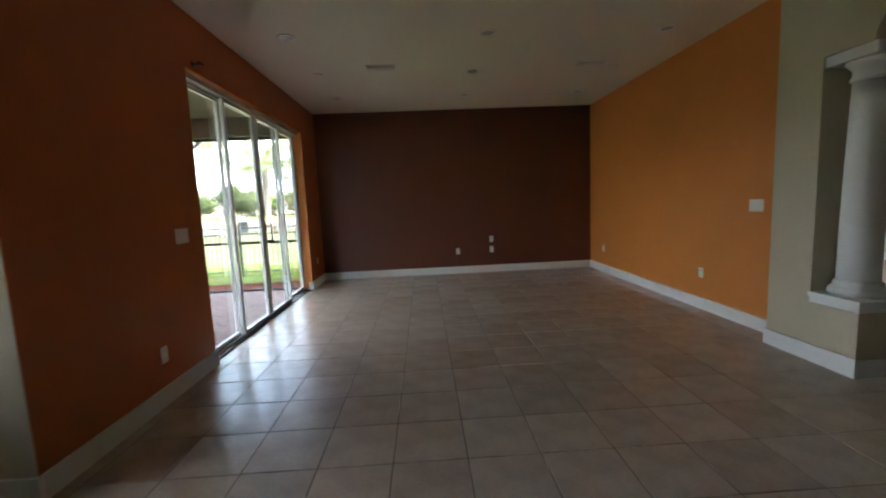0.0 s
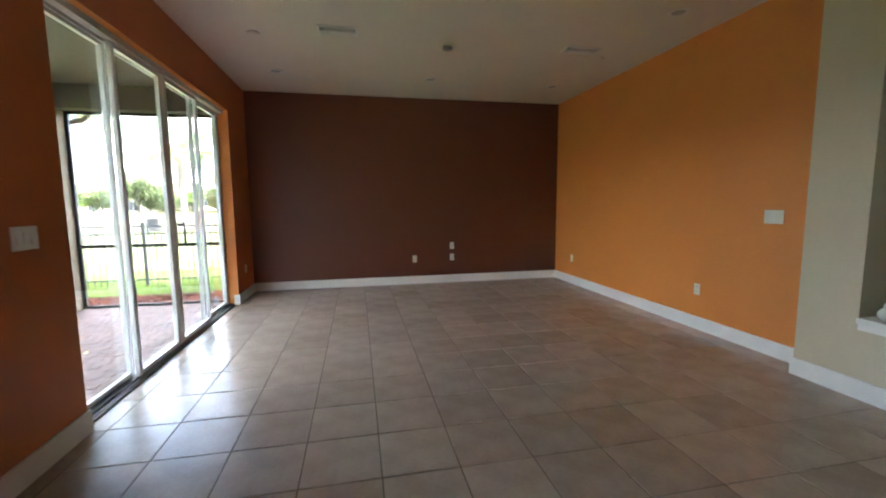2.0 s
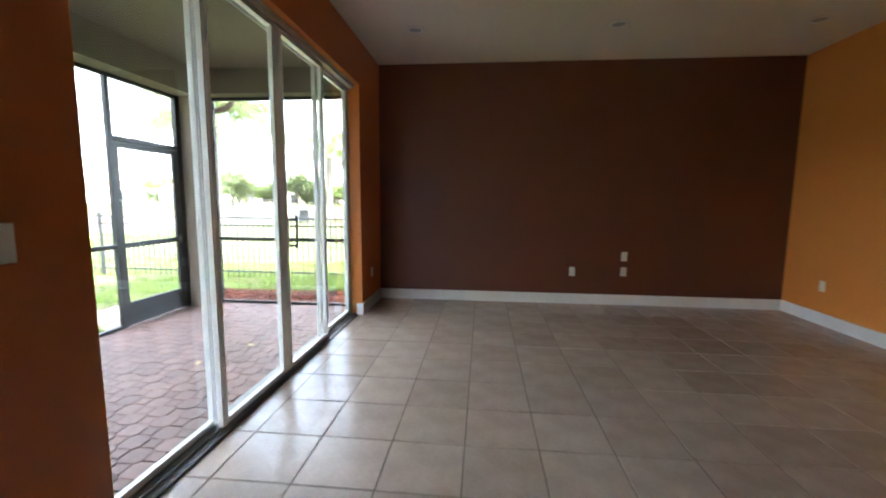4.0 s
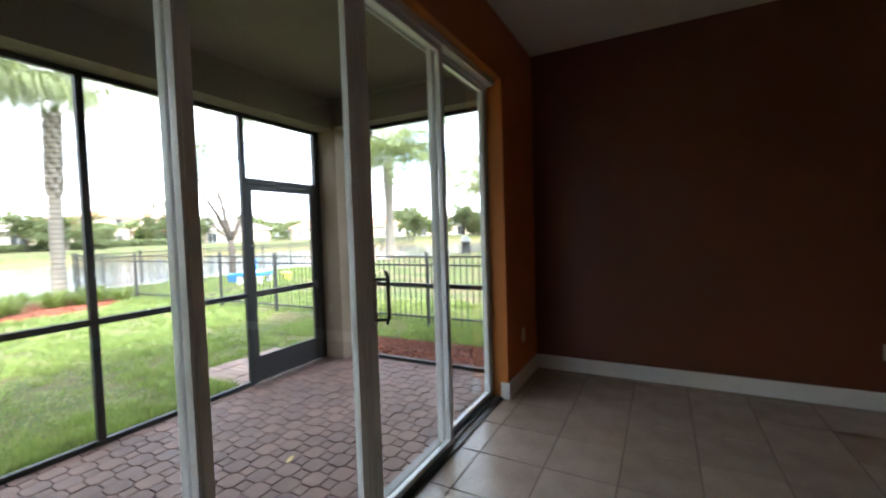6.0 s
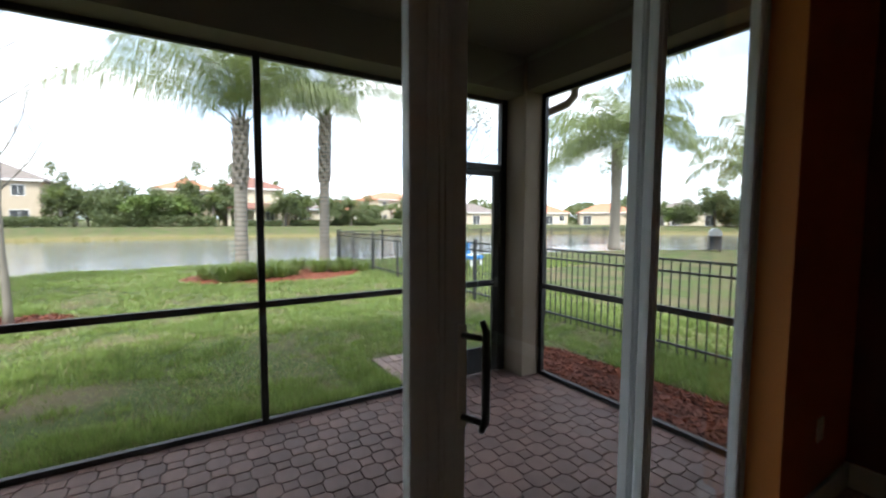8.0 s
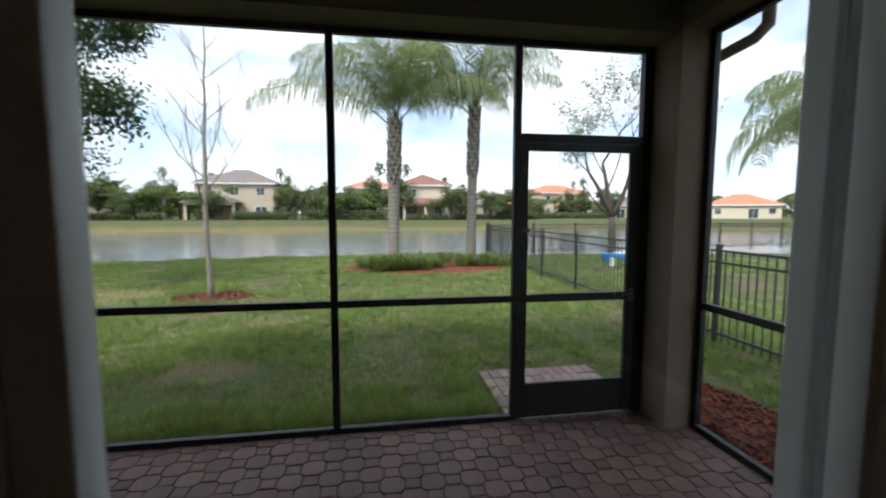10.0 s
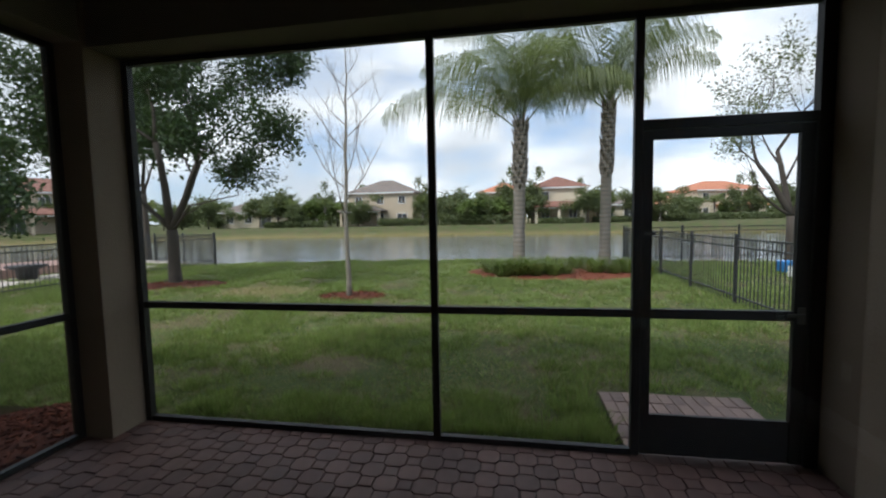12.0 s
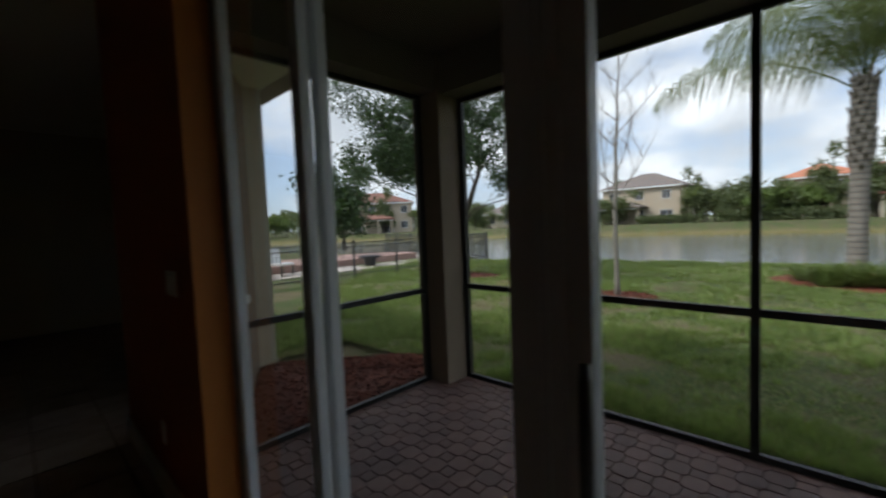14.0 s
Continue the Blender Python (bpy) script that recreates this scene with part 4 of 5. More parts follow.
tree("leafy_tree", (-11.35, -3.15, -0.2), "dark-leaved spreading shade tree ringed with mulch", 21, 1.45, 0.15, 5, M_BARK, M_OAK, 44000, 0.056, first=[((0.1, 0.55, 1.0), 2.0, 0.66), ((0.1, -0.12, 1), 2.3, 0.8), ((-0.4, 0.2, 1), 2.2, 0.55), ((0.3, -0.7, 0.8), 1.7, 0.5), ((0.3, 0.9, 0.4), 1.4, 0.3)], spread=0.5, upward=0.14, kids=2, shrink=0.77, cloud=0.15)


def bare_tree(place, seed, height):
    """Leafless sapling: one wavering leader with ascending forked side branches."""
    rng = random.Random(seed)
    ob = empty("bare_tree", (*place, 0, 0, 0), "slender leafless young tree in mulch ring", "tree", "trees")
    bm = bmesh.new()
    pts, x, y = [], 0.0, 0.0
    for i in range(15):
        pts.append(Vector((x, y, -0.1 + (height + 0.1) * i / 14)))
        x, y = x + rng.gauss(0.0, 0.02), y + rng.gauss(0.012, 0.022)
    tube(bm, pts, [(0.075 if i == 0 else 0.052) * (1 - i / 14) ** 0.85 + 0.006 for i in range(15)], 10)

    def shoot(p, d, length, radius, depth):
        line = [p]
        for _ in range(5):
            d = (d + Vector((rng.gauss(0, 0.1), rng.gauss(0, 0.1), 0.11 + rng.gauss(0, 0.06)))).normalized()
            line.append(line[-1] + d * length / 5)
        tube(bm, line, [radius * (1 - 0.15 * k) for k in range(6)], 5)
        if depth:
            for k in range(3 + (rng.random() < 0.3)):
                side = Vector((rng.gauss(0, 1), rng.gauss(0, 1), rng.gauss(0.1, 0.4))).normalized()
                shoot(line[1 + k % 4], (d * 0.6 + side * 0.55).normalized(), length * rng.uniform(0.4, 0.65), radius * 0.5, depth - 1)

    for i in range(13):
        k = i / 12
        z = 1.75 + (height - 2.2) * k
        q = (z + 0.1) / (height + 0.1) * 14
        p = pts[int(q)].lerp(pts[int(q) + 1], q - int(q))
        a = i * 2.4 + rng.gauss(0, 0.3)
        shoot(p, Vector((math.cos(a), math.sin(a), 0.6 + 0.4 * rng.random())).normalized(), (1.75 - 0.95 * k) * rng.uniform(0.75, 1.1), 0.014 * (1.1 - 0.6 * k), 2)
    part("trunk", bm, M_PALEBARK, ob)
    return ob


bare_tree((-9.8, 2.44, -0.2), 33, 5.3)
tree("sparse_tree", (-14.8, 13.6, -0.2), "sparse small-leaved tree beyond the fence", 41, 1.5, 0.12, 5, M_BARK, M_SHRUB, 3800, 0.045, first=[((0, -0.6, 1), 1.7, 0.8), ((0.1, 0.5, 1), 1.7, 0.75), ((-0.3, 0.05, 1), 1.9, 0.8), ((0.2, -0.9, 0.5), 1.3, 0.35)], spread=0.5, upward=0.16, kids=2, shrink=0.74, cloud=0.10)
tree("leafy_tree", (-19.4, -12.1, -0.3), "tall thin leafy tree near the shore", 52, 3.2, 0.13, 3, M_BARK, M_OAK, 6000, 0.15, first=[((0, 0, 1), 2.2, 0.8), ((0.3, 0.6, 0.8), 1.9, 0.5), ((0.4, -0.6, 0.8), 1.9, 0.5)], spread=0.5, upward=0.12, cloud=0.4)
tree("leafy_tree", (-21.0, -24.8, -0.3), "dense rounded dark tree by the lake", 57, 1.2, 0.16, 3, M_BARK, M_OAK, 7000, 0.20, first=[((0, 0, 1), 2.6, 0.8), ((0.4, 0.9, 0.5), 2.0, 0.5), ((0.4, -0.9, 0.5), 2.0, 0.5), ((0.8, 0.3, 0.7), 1.8, 0.5)], spread=0.5, upward=0.08, cloud=0.5)


def tuft(place, seed, n, h, wide):
    rng = random.Random(seed)
    verts, faces = [], []
    for _ in range(n):
        a, l = rng.random() * 6.283, h * (0.25 + 0.85 * rng.random())
        r0, r1 = rng.random() * wide * 0.4, wide * (0.4 + 0.8 * rng.random())
        ux, uy = math.cos(a), math.sin(a)
        w = 0.006 + 0.006 * rng.random()
        k = len(verts)
        verts += [(ux * r0 - uy * w, uy * r0 + ux * w, 0), (ux * r0 + uy * w, uy * r0 - ux * w, 0), (ux * (r0 + r1 * 0.5) + uy * w, uy * (r0 + r1 * 0.5) - ux * w, l * 0.85),
                  (ux * (r0 + r1 * 0.5) - uy * w, uy * (r0 + r1 * 0.5) + ux * w, l * 0.85), (ux * (r0 + r1), uy * (r0 + r1), l * (0.7 + 0.3 * rng.random()))]
        faces += [(k, k + 1, k + 2, k + 3), (k + 3, k + 2, k + 4)]
    ob = new("ornamental_grass", raw("ornamental_grass", verts, faces, M_REED))
    ob.matrix_world = pose(*place)
    return tagged(ob, "arching clump of green ornamental grass in mulch", "grass clump", "grass clumps in the palm bed")


clump_a, clump_b = tuft((-12.9, 5.6, -0.18), 1, 230, 0.42, 0.45), tuft((-13.2, 6.9, -0.18), 2, 230, 0.46, 0.5)
crng = random.Random(9)
for i in range(11):
    s = 0.55 + 0.75 * crng.random()
    copy_thing(clump_a if i % 2 else clump_b, pose(-13.0 - 1.9 * crng.random(), 5.2 + 4.2 * (i / 10), -0.18, 0, 0, 360 * crng.random()) @ Matrix.Diagonal((s, s, s, 1)))


def shore_reeds():
    """Dry tufts along both banks of the lake."""
    rng = np.random.default_rng(12)
    verts, faces = [], []
    for i in range(26000):
        far = i % 3 == 0
        a = radians(100 + 160 * rng.random())
        y = CY + 45 * math.sin(a)
        r = (shore_out(y) - 1.2 + 5 * rng.random()) if far else (shore_in(y) - 2.6 + 3.0 * rng.random())
        x, y = CX + r * math.cos(a), CY + r * math.sin(a)
        r2 = (shore_out(y) - 1.2 + 5 * rng.random()) if far else (shore_in(y) - 2.2 + 2.8 * rng.random())
        x, y = CX + r2 * math.cos(a), CY + r2 * math.sin(a)
        z = max(ground_z(x, y), -0.85) - 0.03
        h = (0.10 + 0.20 * rng.random()) * (1.6 if far else 1.0)
        w = 0.03 if far else 0.012
        k = len(verts)
        dx, dy = rng.normal() * 0.08, rng.normal() * 0.08
        verts += [(x, y - w, z), (x, y + w, z), (x + dx, y + dy, z + h)]
        faces.append((k, k + 1, k + 2))
    tagged(new("shore_grass", raw("shore_grass", verts, faces, M_DRY)), "dry tan grass along the lake banks", "grass", kind="stuff")


M_DRY = leaf_material("dry_grass_blades", (0.30, 0.24, 0.10), (0.13, 0.15, 0.045), 0.2)
shore_reeds()


# ---- fences ----
def fence(p, q, label, every=1.81, top=1.0, z0=-0.19, joined=False):
    """Metal picket fence: capped posts, three rails, upright pickets."""
    d = Vector((q[0] - p[0], q[1] - p[1], 0))
    L = d.length
    ob = empty("metal_fence", (p[0], p[1], z0, 0, 0, math.degrees(math.atan2(d.y, d.x))), label, "fence", "metal picket fences")
    H = top - z0
    post = finish("post", boxes(((-0.025, -0.025, -0.05), (0.025, 0.025, H + 0.03)), ((-0.031, -0.031, H + 0.03), (0.031, 0.031, H + 0.05)), bevel=0.003), M_FENCE)
    n = max(1, round(L / every))
    for i in range(n + 1):
        child("post", post, ob, pose(L * i / n, 0, 0))
    for z in (0.16, H - 0.17, H - 0.03):
        part("rail", boxes(((0.02, -0.014, z - 0.014), (L - 0.02, 0.014, z + 0.014))), M_FENCE, ob)
    m = int(L / 0.105)
    if joined:
        bm = bmesh.new()
        for i in range(m):
            x = (i + 0.5) * L / m
            box(bm, (x - 0.008, -0.008, 0.06), (x + 0.008, 0.008, H - 0.02))
        part("pickets", bm, M_FENCE, ob)["kind"] = "stuff"
    else:
        v, f = [], []
        me = finish("picket", boxes(((-0.0065, -0.0065, 0.06), (0.0065, 0.0065, H - 0.02))), M_FENCE)
        for i in range(m):
            child("picket", me, ob, pose((i + 0.5) * L / m, 0, 0))
    return ob


fence((-2.3, 9.66), (-16.8, 9.66), "black metal picket fence across the side lawn")
fence((-16.8, 9.75), (-19.6, 34.0), "black metal picket fence along the lake shore", joined=True)
fence((-3.6, -5.42), (-15.75, -5.42), "black metal picket fence across the lawn")
fence((-15.8, -5.5), (-18.5, -16.0), "black metal picket fence near the lake shore", joined=True)


# ---- things in the neighbouring yards ----
def toy_table(place):
    ob = empty("water_play_table", place, "blue and white plastic water play table", "toy table")
    part("tray", boxes(((-0.45, -0.35, 0.30), (0.45, 0.35, 0.42)), bevel=0.03), M_BLUE, ob)
    part("basin", boxes(((-0.36, -0.27, 0.422), (0.36, 0.27, 0.45)), bevel=0.01), M_WHITEPL, ob, "white basin")
    for x in (-0.36, 0.36):
        for y in (-0.26, 0.26):
            part("leg", boxes(((x - 0.06, y - 0.06, 0), (x + 0.06, y + 0.06, 0.31)), bevel=0.015), M_WHITEPL, ob, "white plastic leg")
    part("tower", boxes(((-0.08, -0.08, 0.45), (0.08, 0.08, 0.80)), ((-0.14, -0.16, 0.80), (0.14, 0.16, 0.86)), bevel=0.02), M_BLUE, ob)


toy_table((-12.8, 13.0, -0.2, 0, 0, 20))
bucket = lathe(((0.13, 0), (0.15, 0.02), (0.18, 0.28), (0.19, 0.30), (0.19, 0.33)), sides=20)
tub = tagged(new("bucket", finish("bucket", bucket, M_YELLOW)), "yellow-green plastic toy bucket on the lawn", "bucket")
tub.matrix_world = pose(-12.3, 13.9, -0.2)
pail = tagged(new("bucket", finish("bucket", lathe(((0.13, 0), (0.15, 0.02), (0.18, 0.28), (0.19, 0.30), (0.19, 0.33)), sides=20), M_BLUE)), "bright blue plastic bucket beside the tree", "bucket")
pail.matrix_world = pose(-13.9, 12.95, -0.2)

grill = empty("barbecue_grill", (-12.2, 28.6, -0.2, 0, 0, -60), "black and steel barbecue grill on the lawn", "grill")
part("cabinet", boxes(((-0.4, -0.28, 0.12), (0.4, 0.28, 0.85)), bevel=0.02), M_DARKCLOTH, grill)
hood = bmesh.new()
prism(hood, [(-0.28, 0.85), (0.28, 0.85), (0.28, 1.05), (0.12, 1.22), (-0.12, 1.22), (-0.28, 1.05)], -0.4, 0.4)
bmesh.ops.transform(hood, matrix=pose(0, 0, 0, 90, 0, 90), verts=hood.verts)
part("hood", hood, M_STEEL, grill, "stainless steel hood")
part("side_shelf", boxes(((-0.75, -0.25, 0.80), (-0.42, 0.25, 0.85)), ((0.42, -0.25, 0.80), (0.75, 0.25, 0.85)), bevel=0.01), M_DARKCLOTH, grill)
for x in (-0.36, 0.36):
    for y in (-0.24, 0.24):
        part("leg", boxes(((x - 0.03, y - 0.03, 0), (x + 0.03, y + 0.03, 0.13))), M_DARKCLOTH, grill)

bench = empty("garden_bench", (-10.2, 29.5, -0.2, 0, 0, -70), "brown wooden garden bench on the lawn", "bench")
part("seat", boxes(*[((-0.75, -0.25 + 0.13 * i, 0.42), (0.75, -0.14 + 0.13 * i, 0.45)) for i in range(4)], bevel=0.006), M_WOOD, bench)
part("backrest", boxes(*[((-0.75, 0.26, 0.52 + 0.14 * i), (0.75, 0.29, 0.63 + 0.14 * i)) for i in range(4)], bevel=0.006), M_WOOD, bench)
for x in (-0.7, 0.7):
    part("leg", boxes(((x - 0.035, -0.26, 0), (x + 0.035, -0.19, 0.62)), ((x - 0.035, 0.24, 0), (x + 0.035, 0.31, 1.05)), ((x - 0.035, -0.26, 0.60), (x + 0.035, 0.31, 0.64)), bevel=0.006), M_WOOD, bench)

deck = bmesh.new()
prism(deck, [(-16.5, -7.3), (-17.5, -10.5), (-14, -13.5), (-4.5, -14), (-4.5, -7.6)], -0.3, -0.15)
structure("pool_deck", deck, M_DECK, "pale concrete pool deck behind the fence", "deck")
wall_pool = bmesh.new()
prism(wall_pool, [(-15, -9.2), (-15.6, -10.6), (-13, -12.4), (-6, -12.4), (-6, -9.2)], -0.149, 0.12)
structure("pool_wall", wall_pool, M_POOLTILE, "low pink paver pool wall", "pool")


def lounger(place, mat, label):
    ob = empty("patio_chair", place, label, "chair", "poolside chairs")
    part("seat", boxes(((-0.3, -0.3, 0.36), (0.3, 0.3, 0.44)), bevel=0.02), mat, ob)
    bk = boxes(((-0.3, -0.03, 0), (0.3, 0.04, 0.55)), bevel=0.02)
    bmesh.ops.transform(bk, matrix=pose(0, 0.30, 0.42, -15), verts=bk.verts)
    part("backrest", bk, mat, ob)
    for x in (-0.26, 0.26):
        for y in (-0.26, 0.26):
            part("leg", boxes(((x - 0.02, y - 0.02, 0), (x + 0.02, y + 0.02, 0.37))), M_FENCE, ob)


lounger((-6.9, -8.3, -0.15, 0, 0, 140), M_ORANGEPL, "orange cushioned chair on the pool deck")
lounger((-7.9, -8.6, -0.15, 0, 0, 200), M_WHITEPL, "white cushioned chair on the pool deck")
firepit = lathe(((0.22, 0), (0.25, 0.28), (0.45, 0.36), (0.48, 0.42), (0.40, 0.44)), sides=24)
fp = tagged(new("fire_bowl", finish("fire_bowl", firepit, M_DARKCLOTH)), "black round fire bowl on the pool deck", "fire bowl")
fp.matrix_world = pose(-11.6, -8.4, -0.15)


# ---- houses across the lake ----
def hip(bm, x0, x1, y0, y1, z, rise, over=0.5):
    x0, x1, y0, y1 = x0 - over, x1 + over, y0 - over, y1 + over
    w, d = y1 - y0, x1 - x0
    k = min(w, d) / 2
    if w > d:
        a, b = Vector(((x0 + x1) / 2, y0 + k, z + rise)), Vector(((x0 + x1) / 2, y1 - k, z + rise))
    else:
        a, b = Vector((x0 + k, (y0 + y1) / 2, z + rise)), Vector((x1 - k, (y0 + y1) / 2, z + rise))
    c = [bm.verts.new(v) for v in ((x0, y0, z), (x1, y0, z), (x1, y1, z), (x0, y1, z))]
    lo = [bm.verts.new(v.co - Vector((0, 0, 0.22))) for v in c]
    p, q = bm.verts.new(a), bm.verts.new(b)
    if w > d:
        for f in ((c[0], c[1], p), (c[1], c[2], q, p), (c[2], c[3], q), (c[3], c[0], p, q)):
            bm.faces.new(f)
    else:
        for f in ((c[0], c[1], q, p), (c[1], c[2], q), (c[2], c[3], p, q), (c[3], c[0], p)):
            bm.faces.new(f)
    for i in range(4):
        bm.faces.new((lo[i], lo[(i + 1) % 4], c[(i + 1) % 4], c[i]))
    bm.faces.new(lo[::-1])


def house(place, turn, w, d, storeys, wall_mat, roof_mat, rise, label, porch=None, seed=0):
    """A house whose front looks along local +x, centred on its width."""
    rng = random.Random(seed)
    ob = empty("house", (*place, 0, 0, turn), label, "house", "houses across the lake")
    H = 3.1 * storeys
    part("wall", boxes(((-d, -w / 2, -0.5), (0, w / 2, H))), wall_mat, ob)
    bm = bmesh.new()
    hip(bm, -d, 0, -w / 2, w / 2, H, rise)
    part("roof", bm, roof_mat, ob)
    part("fascia", boxes(((0.45, -w / 2 - 0.5, H - 0.27), (0.52, w / 2 + 0.5, H - 0.04))), M_TRIM, ob)
    for s in range(storeys):
        n = max(2, int(w / 3.2))
        for i in range(n):
            if rng.random() < 0.15:
                continue
            y = -w / 2 + (i + 0.5) * w / n
            big = s == 0 and rng.random() < 0.5
            hw, lo, hi = (0.9, 0.1, 2.2) if big else (0.6, 1.0, 2.3)
            win = part("window", boxes(((0.0, y - hw - 0.08, 3.1 * s + lo - 0.08), (0.05, y - hw, 3.1 * s + hi + 0.08)), ((0.0, y + hw, 3.1 * s + lo - 0.08), (0.05, y + hw + 0.08, 3.1 * s + hi + 0.08)),
                                      ((0.0, y - hw, 3.1 * s + hi), (0.05, y + hw, 3.1 * s + hi + 0.08)), ((0.0, y - hw, 3.1 * s + lo - 0.08), (0.05, y + hw, 3.1 * s + lo)), ((0.0, y - 0.03, 3.1 * s + lo), (0.045, y + 0.03, 3.1 * s + hi))), M_TRIM, ob)
            part("pane", boxes(((0.005, y - hw, 3.1 * s + lo), (0.02, y + hw, 3.1 * s + hi))), M_WINDOW, win)
    if porch:
        y0, y1 = porch
        pr = bmesh.new()
        hip(pr, 0.3, 3.4, y0, y1, 2.9, 0.8, 0.4)
        part("porch_roof", pr, roof_mat, ob)
        part("porch_beam", boxes(((3.1, y0, 2.45), (3.4, y1, 2.7))), M_TRIM, ob)
        k = max(2, int((y1 - y0) / 2.6)) + 1
        for i in range(k):
            y = y0 + 0.2 + (y1 - y0 - 0.4) * i / (k - 1)
            part("porch_post", boxes(((3.1, y - 0.2, -0.5), (3.4, y + 0.2, 2.5))), wall_mat, ob)
    return ob


ZF = 0.33
house((-75, -18.2, ZF), 0, 12.4, 10, 2, M_HOUSE1, M_ROOFG, 2.6, "two-storey tan house with grey-brown hip roof", (-6.5, 1.0), 1)
house((-84, 4.2, ZF), 0, 9, 9, 2, M_HOUSE1, M_ROOFO, 2.2, "two-storey tan house with orange tile roof", None, 2)
house((-75, 13.8, ZF), 0, 9.2, 9, 2, M_HOUSE2, M_ROOFR, 2.2, "two-storey cream house with dark red roof", (-4.2, 3.5), 3)
house((-78, 24.2, ZF), 6, 7.5, 8, 1, M_HOUSE2, M_ROOFG, 1.8, "low cream house with pale grey roof", None, 4)
house((-92, 36.0, ZF), 10, 12, 9, 1, M_HOUSE2, M_ROOFO, 2.6, "low cream house with orange tile roof", (-4, 2), 5)
house((-98, 51.5, ZF), 15, 15, 10, 2, M_HOUSE2, M_ROOFO, 2.2, "two-storey cream house with wide orange roof", (-3, 5), 6)
house((-88, 66.0, ZF), -25, 14, 10, 1, M_HOUSE1, M_ROOFG, 2.4, "low tan house with grey-brown roof", None, 7)
house((-80, 84.0, ZF), -35, 13, 10, 1, M_HOUSE2, M_ROOFO, 2.4, "low cream house with orange tile roof", None, 8)
house((-66, 92.0, ZF), -45, 13, 10, 1, M_HOUSE1, M_ROOFO, 2.4, "low tan house with orange tile roof", None, 9)
house((-51, 98.0, ZF), -55, 13, 10, 1, M_HOUSE2, M_ROOFG, 2.4, "low cream house with grey roof", None, 10)
house((-38, 101.0, ZF), -60, 14, 10, 1, M_HOUSE2, M_ROOFR, 3.0, "cream house with wide dark red roof", (-5, 3), 11)
house((-52, -62.0, ZF), 50, 16, 11, 2, M_HOUSE1, M_ROOFR, 2.4, "two-storey tan house with brown tile roof", (-4, 4), 12)
house((-76, -44.0, ZF), 25, 13, 10, 1, M_HOUSE2, M_ROOFG, 2.6, "low cream house with grey roof", None, 13)
house((-28, -78.0, ZF), 70, 14, 10, 1, M_HOUSE1, M_ROOFR, 2.6, "low tan house with brown roof", None, 14)


# ---- trees and hedges across the lake ----
def far_crown(seed, w, h, n, leaf, mat, trunk_h, label, name="far_tree"):
    """Small tree built of clumps of leaves round a forked trunk, base at the origin."""
    rng = np.random.default_rng(seed)
    ob = empty(name, (0, 0, -60), label, "tree", "trees across the lake")
    bm = bmesh.new()
    tube(bm, [Vector((0, 0, -0.3)), Vector((0.05, 0, trunk_h)), Vector((0.1, 0.2, trunk_h + h * 0.5))], [0.18, 0.13, 0.04], 6)
    tube(bm, [Vector((0.05, 0, trunk_h * 0.8)), Vector((0.3, w * 0.3, trunk_h + h * 0.4))], [0.1, 0.03], 5)
    tube(bm, [Vector((0.05, 0, trunk_h * 0.8)), Vector((0.2, -w * 0.3, trunk_h + h * 0.35))], [0.1, 0.03], 5)
    part("trunk", bm, M_BARK, ob)
    k = 16
    c = rng.normal(size=(k, 3)) * (w * 0.26, w * 0.26, h * 0.22) + (0, 0, trunk_h + h * 0.45)
    pts = c[rng.integers(0, k, n)] + rng.normal(size=(n, 3)) * (w * 0.11, w * 0.11, h * 0.09)
    v, f = quads_leaves(pts, leaf, rng, 0.2)
    child("crown", raw("crown", v, f, mat), ob)
    return ob


protos = [far_crown(61, 5.0, 5.0, 2600, 0.26, M_SHRUB, 1.6, "rounded green tree on the far bank"),
          far_crown(62, 3.4, 6.0, 2200, 0.24, M_SHRUB, 1.0, "upright green tree on the far bank"),
          far_crown(63, 3.2, 3.0, 1800, 0.22, M_LIGHTLEAF, 1.4, "light green small tree on the far bank"),
          far_crown(64, 5.5, 4.0, 2600, 0.24, M_SHRUB, 0.6, "dark bushy tree on the far bank")]
far_palm = palm("far_palm", (0, 0, -60), "feathery palm on the far bank", 71, 3.6, 0.16, 14, 2.4, 18, (0, 0), 0.05, "palms across the lake")
frng = random.Random(5)
# along each stretch of the far bank: how far off, from where to where, how many
spots = []
for x, ya, yb, n in ((-72, -42, -25, 9), (-73, -11, 8.5, 15), (-72.5, 18.5, 34, 6), (-70.8, -3, 10, 6), (-70.5, 16, 19, 2), (-90, 30, 60, 12), (-84, -60, -8, 12), (-92, -5, 30, 14)):
    for i in range(n):
        spots.append((x + frng.uniform(-2.5, 2.0), ya + (yb - ya) * (i + frng.random()) / n))
for i in range(34):
    a = radians(100 + 30 * i / 34 + frng.uniform(0, 1))
    spots.append((CX + (92 + 12 * frng.random()) * math.cos(a), CY + (92 + 12 * frng.random()) * math.sin(a)))
for i in range(26):
    a = radians(212 + 42 * i / 26 + frng.uniform(0, 1))
    spots.append((CX + (86 + 12 * frng.random()) * math.cos(a), CY + (86 + 12 * frng.random()) * math.sin(a)))
for i, (x, y) in enumerate(spots):
    s = frng.uniform(0.7, 1.15)
    src = far_palm if i % 3 == 1 else protos[(i * 7 // 3) % 4]
    copy_thing(src, pose(x, y, ZF - 0.02, 0, 0, 360 * frng.random()) @ Matrix.Diagonal((s, s, s, 1)))
for src in (*protos, far_palm):
    src.matrix_world = pose(-80 + 3 * protos.index(src) if src in protos else -79, -33 + (4 * protos.index(src) if src in protos else 0), ZF)


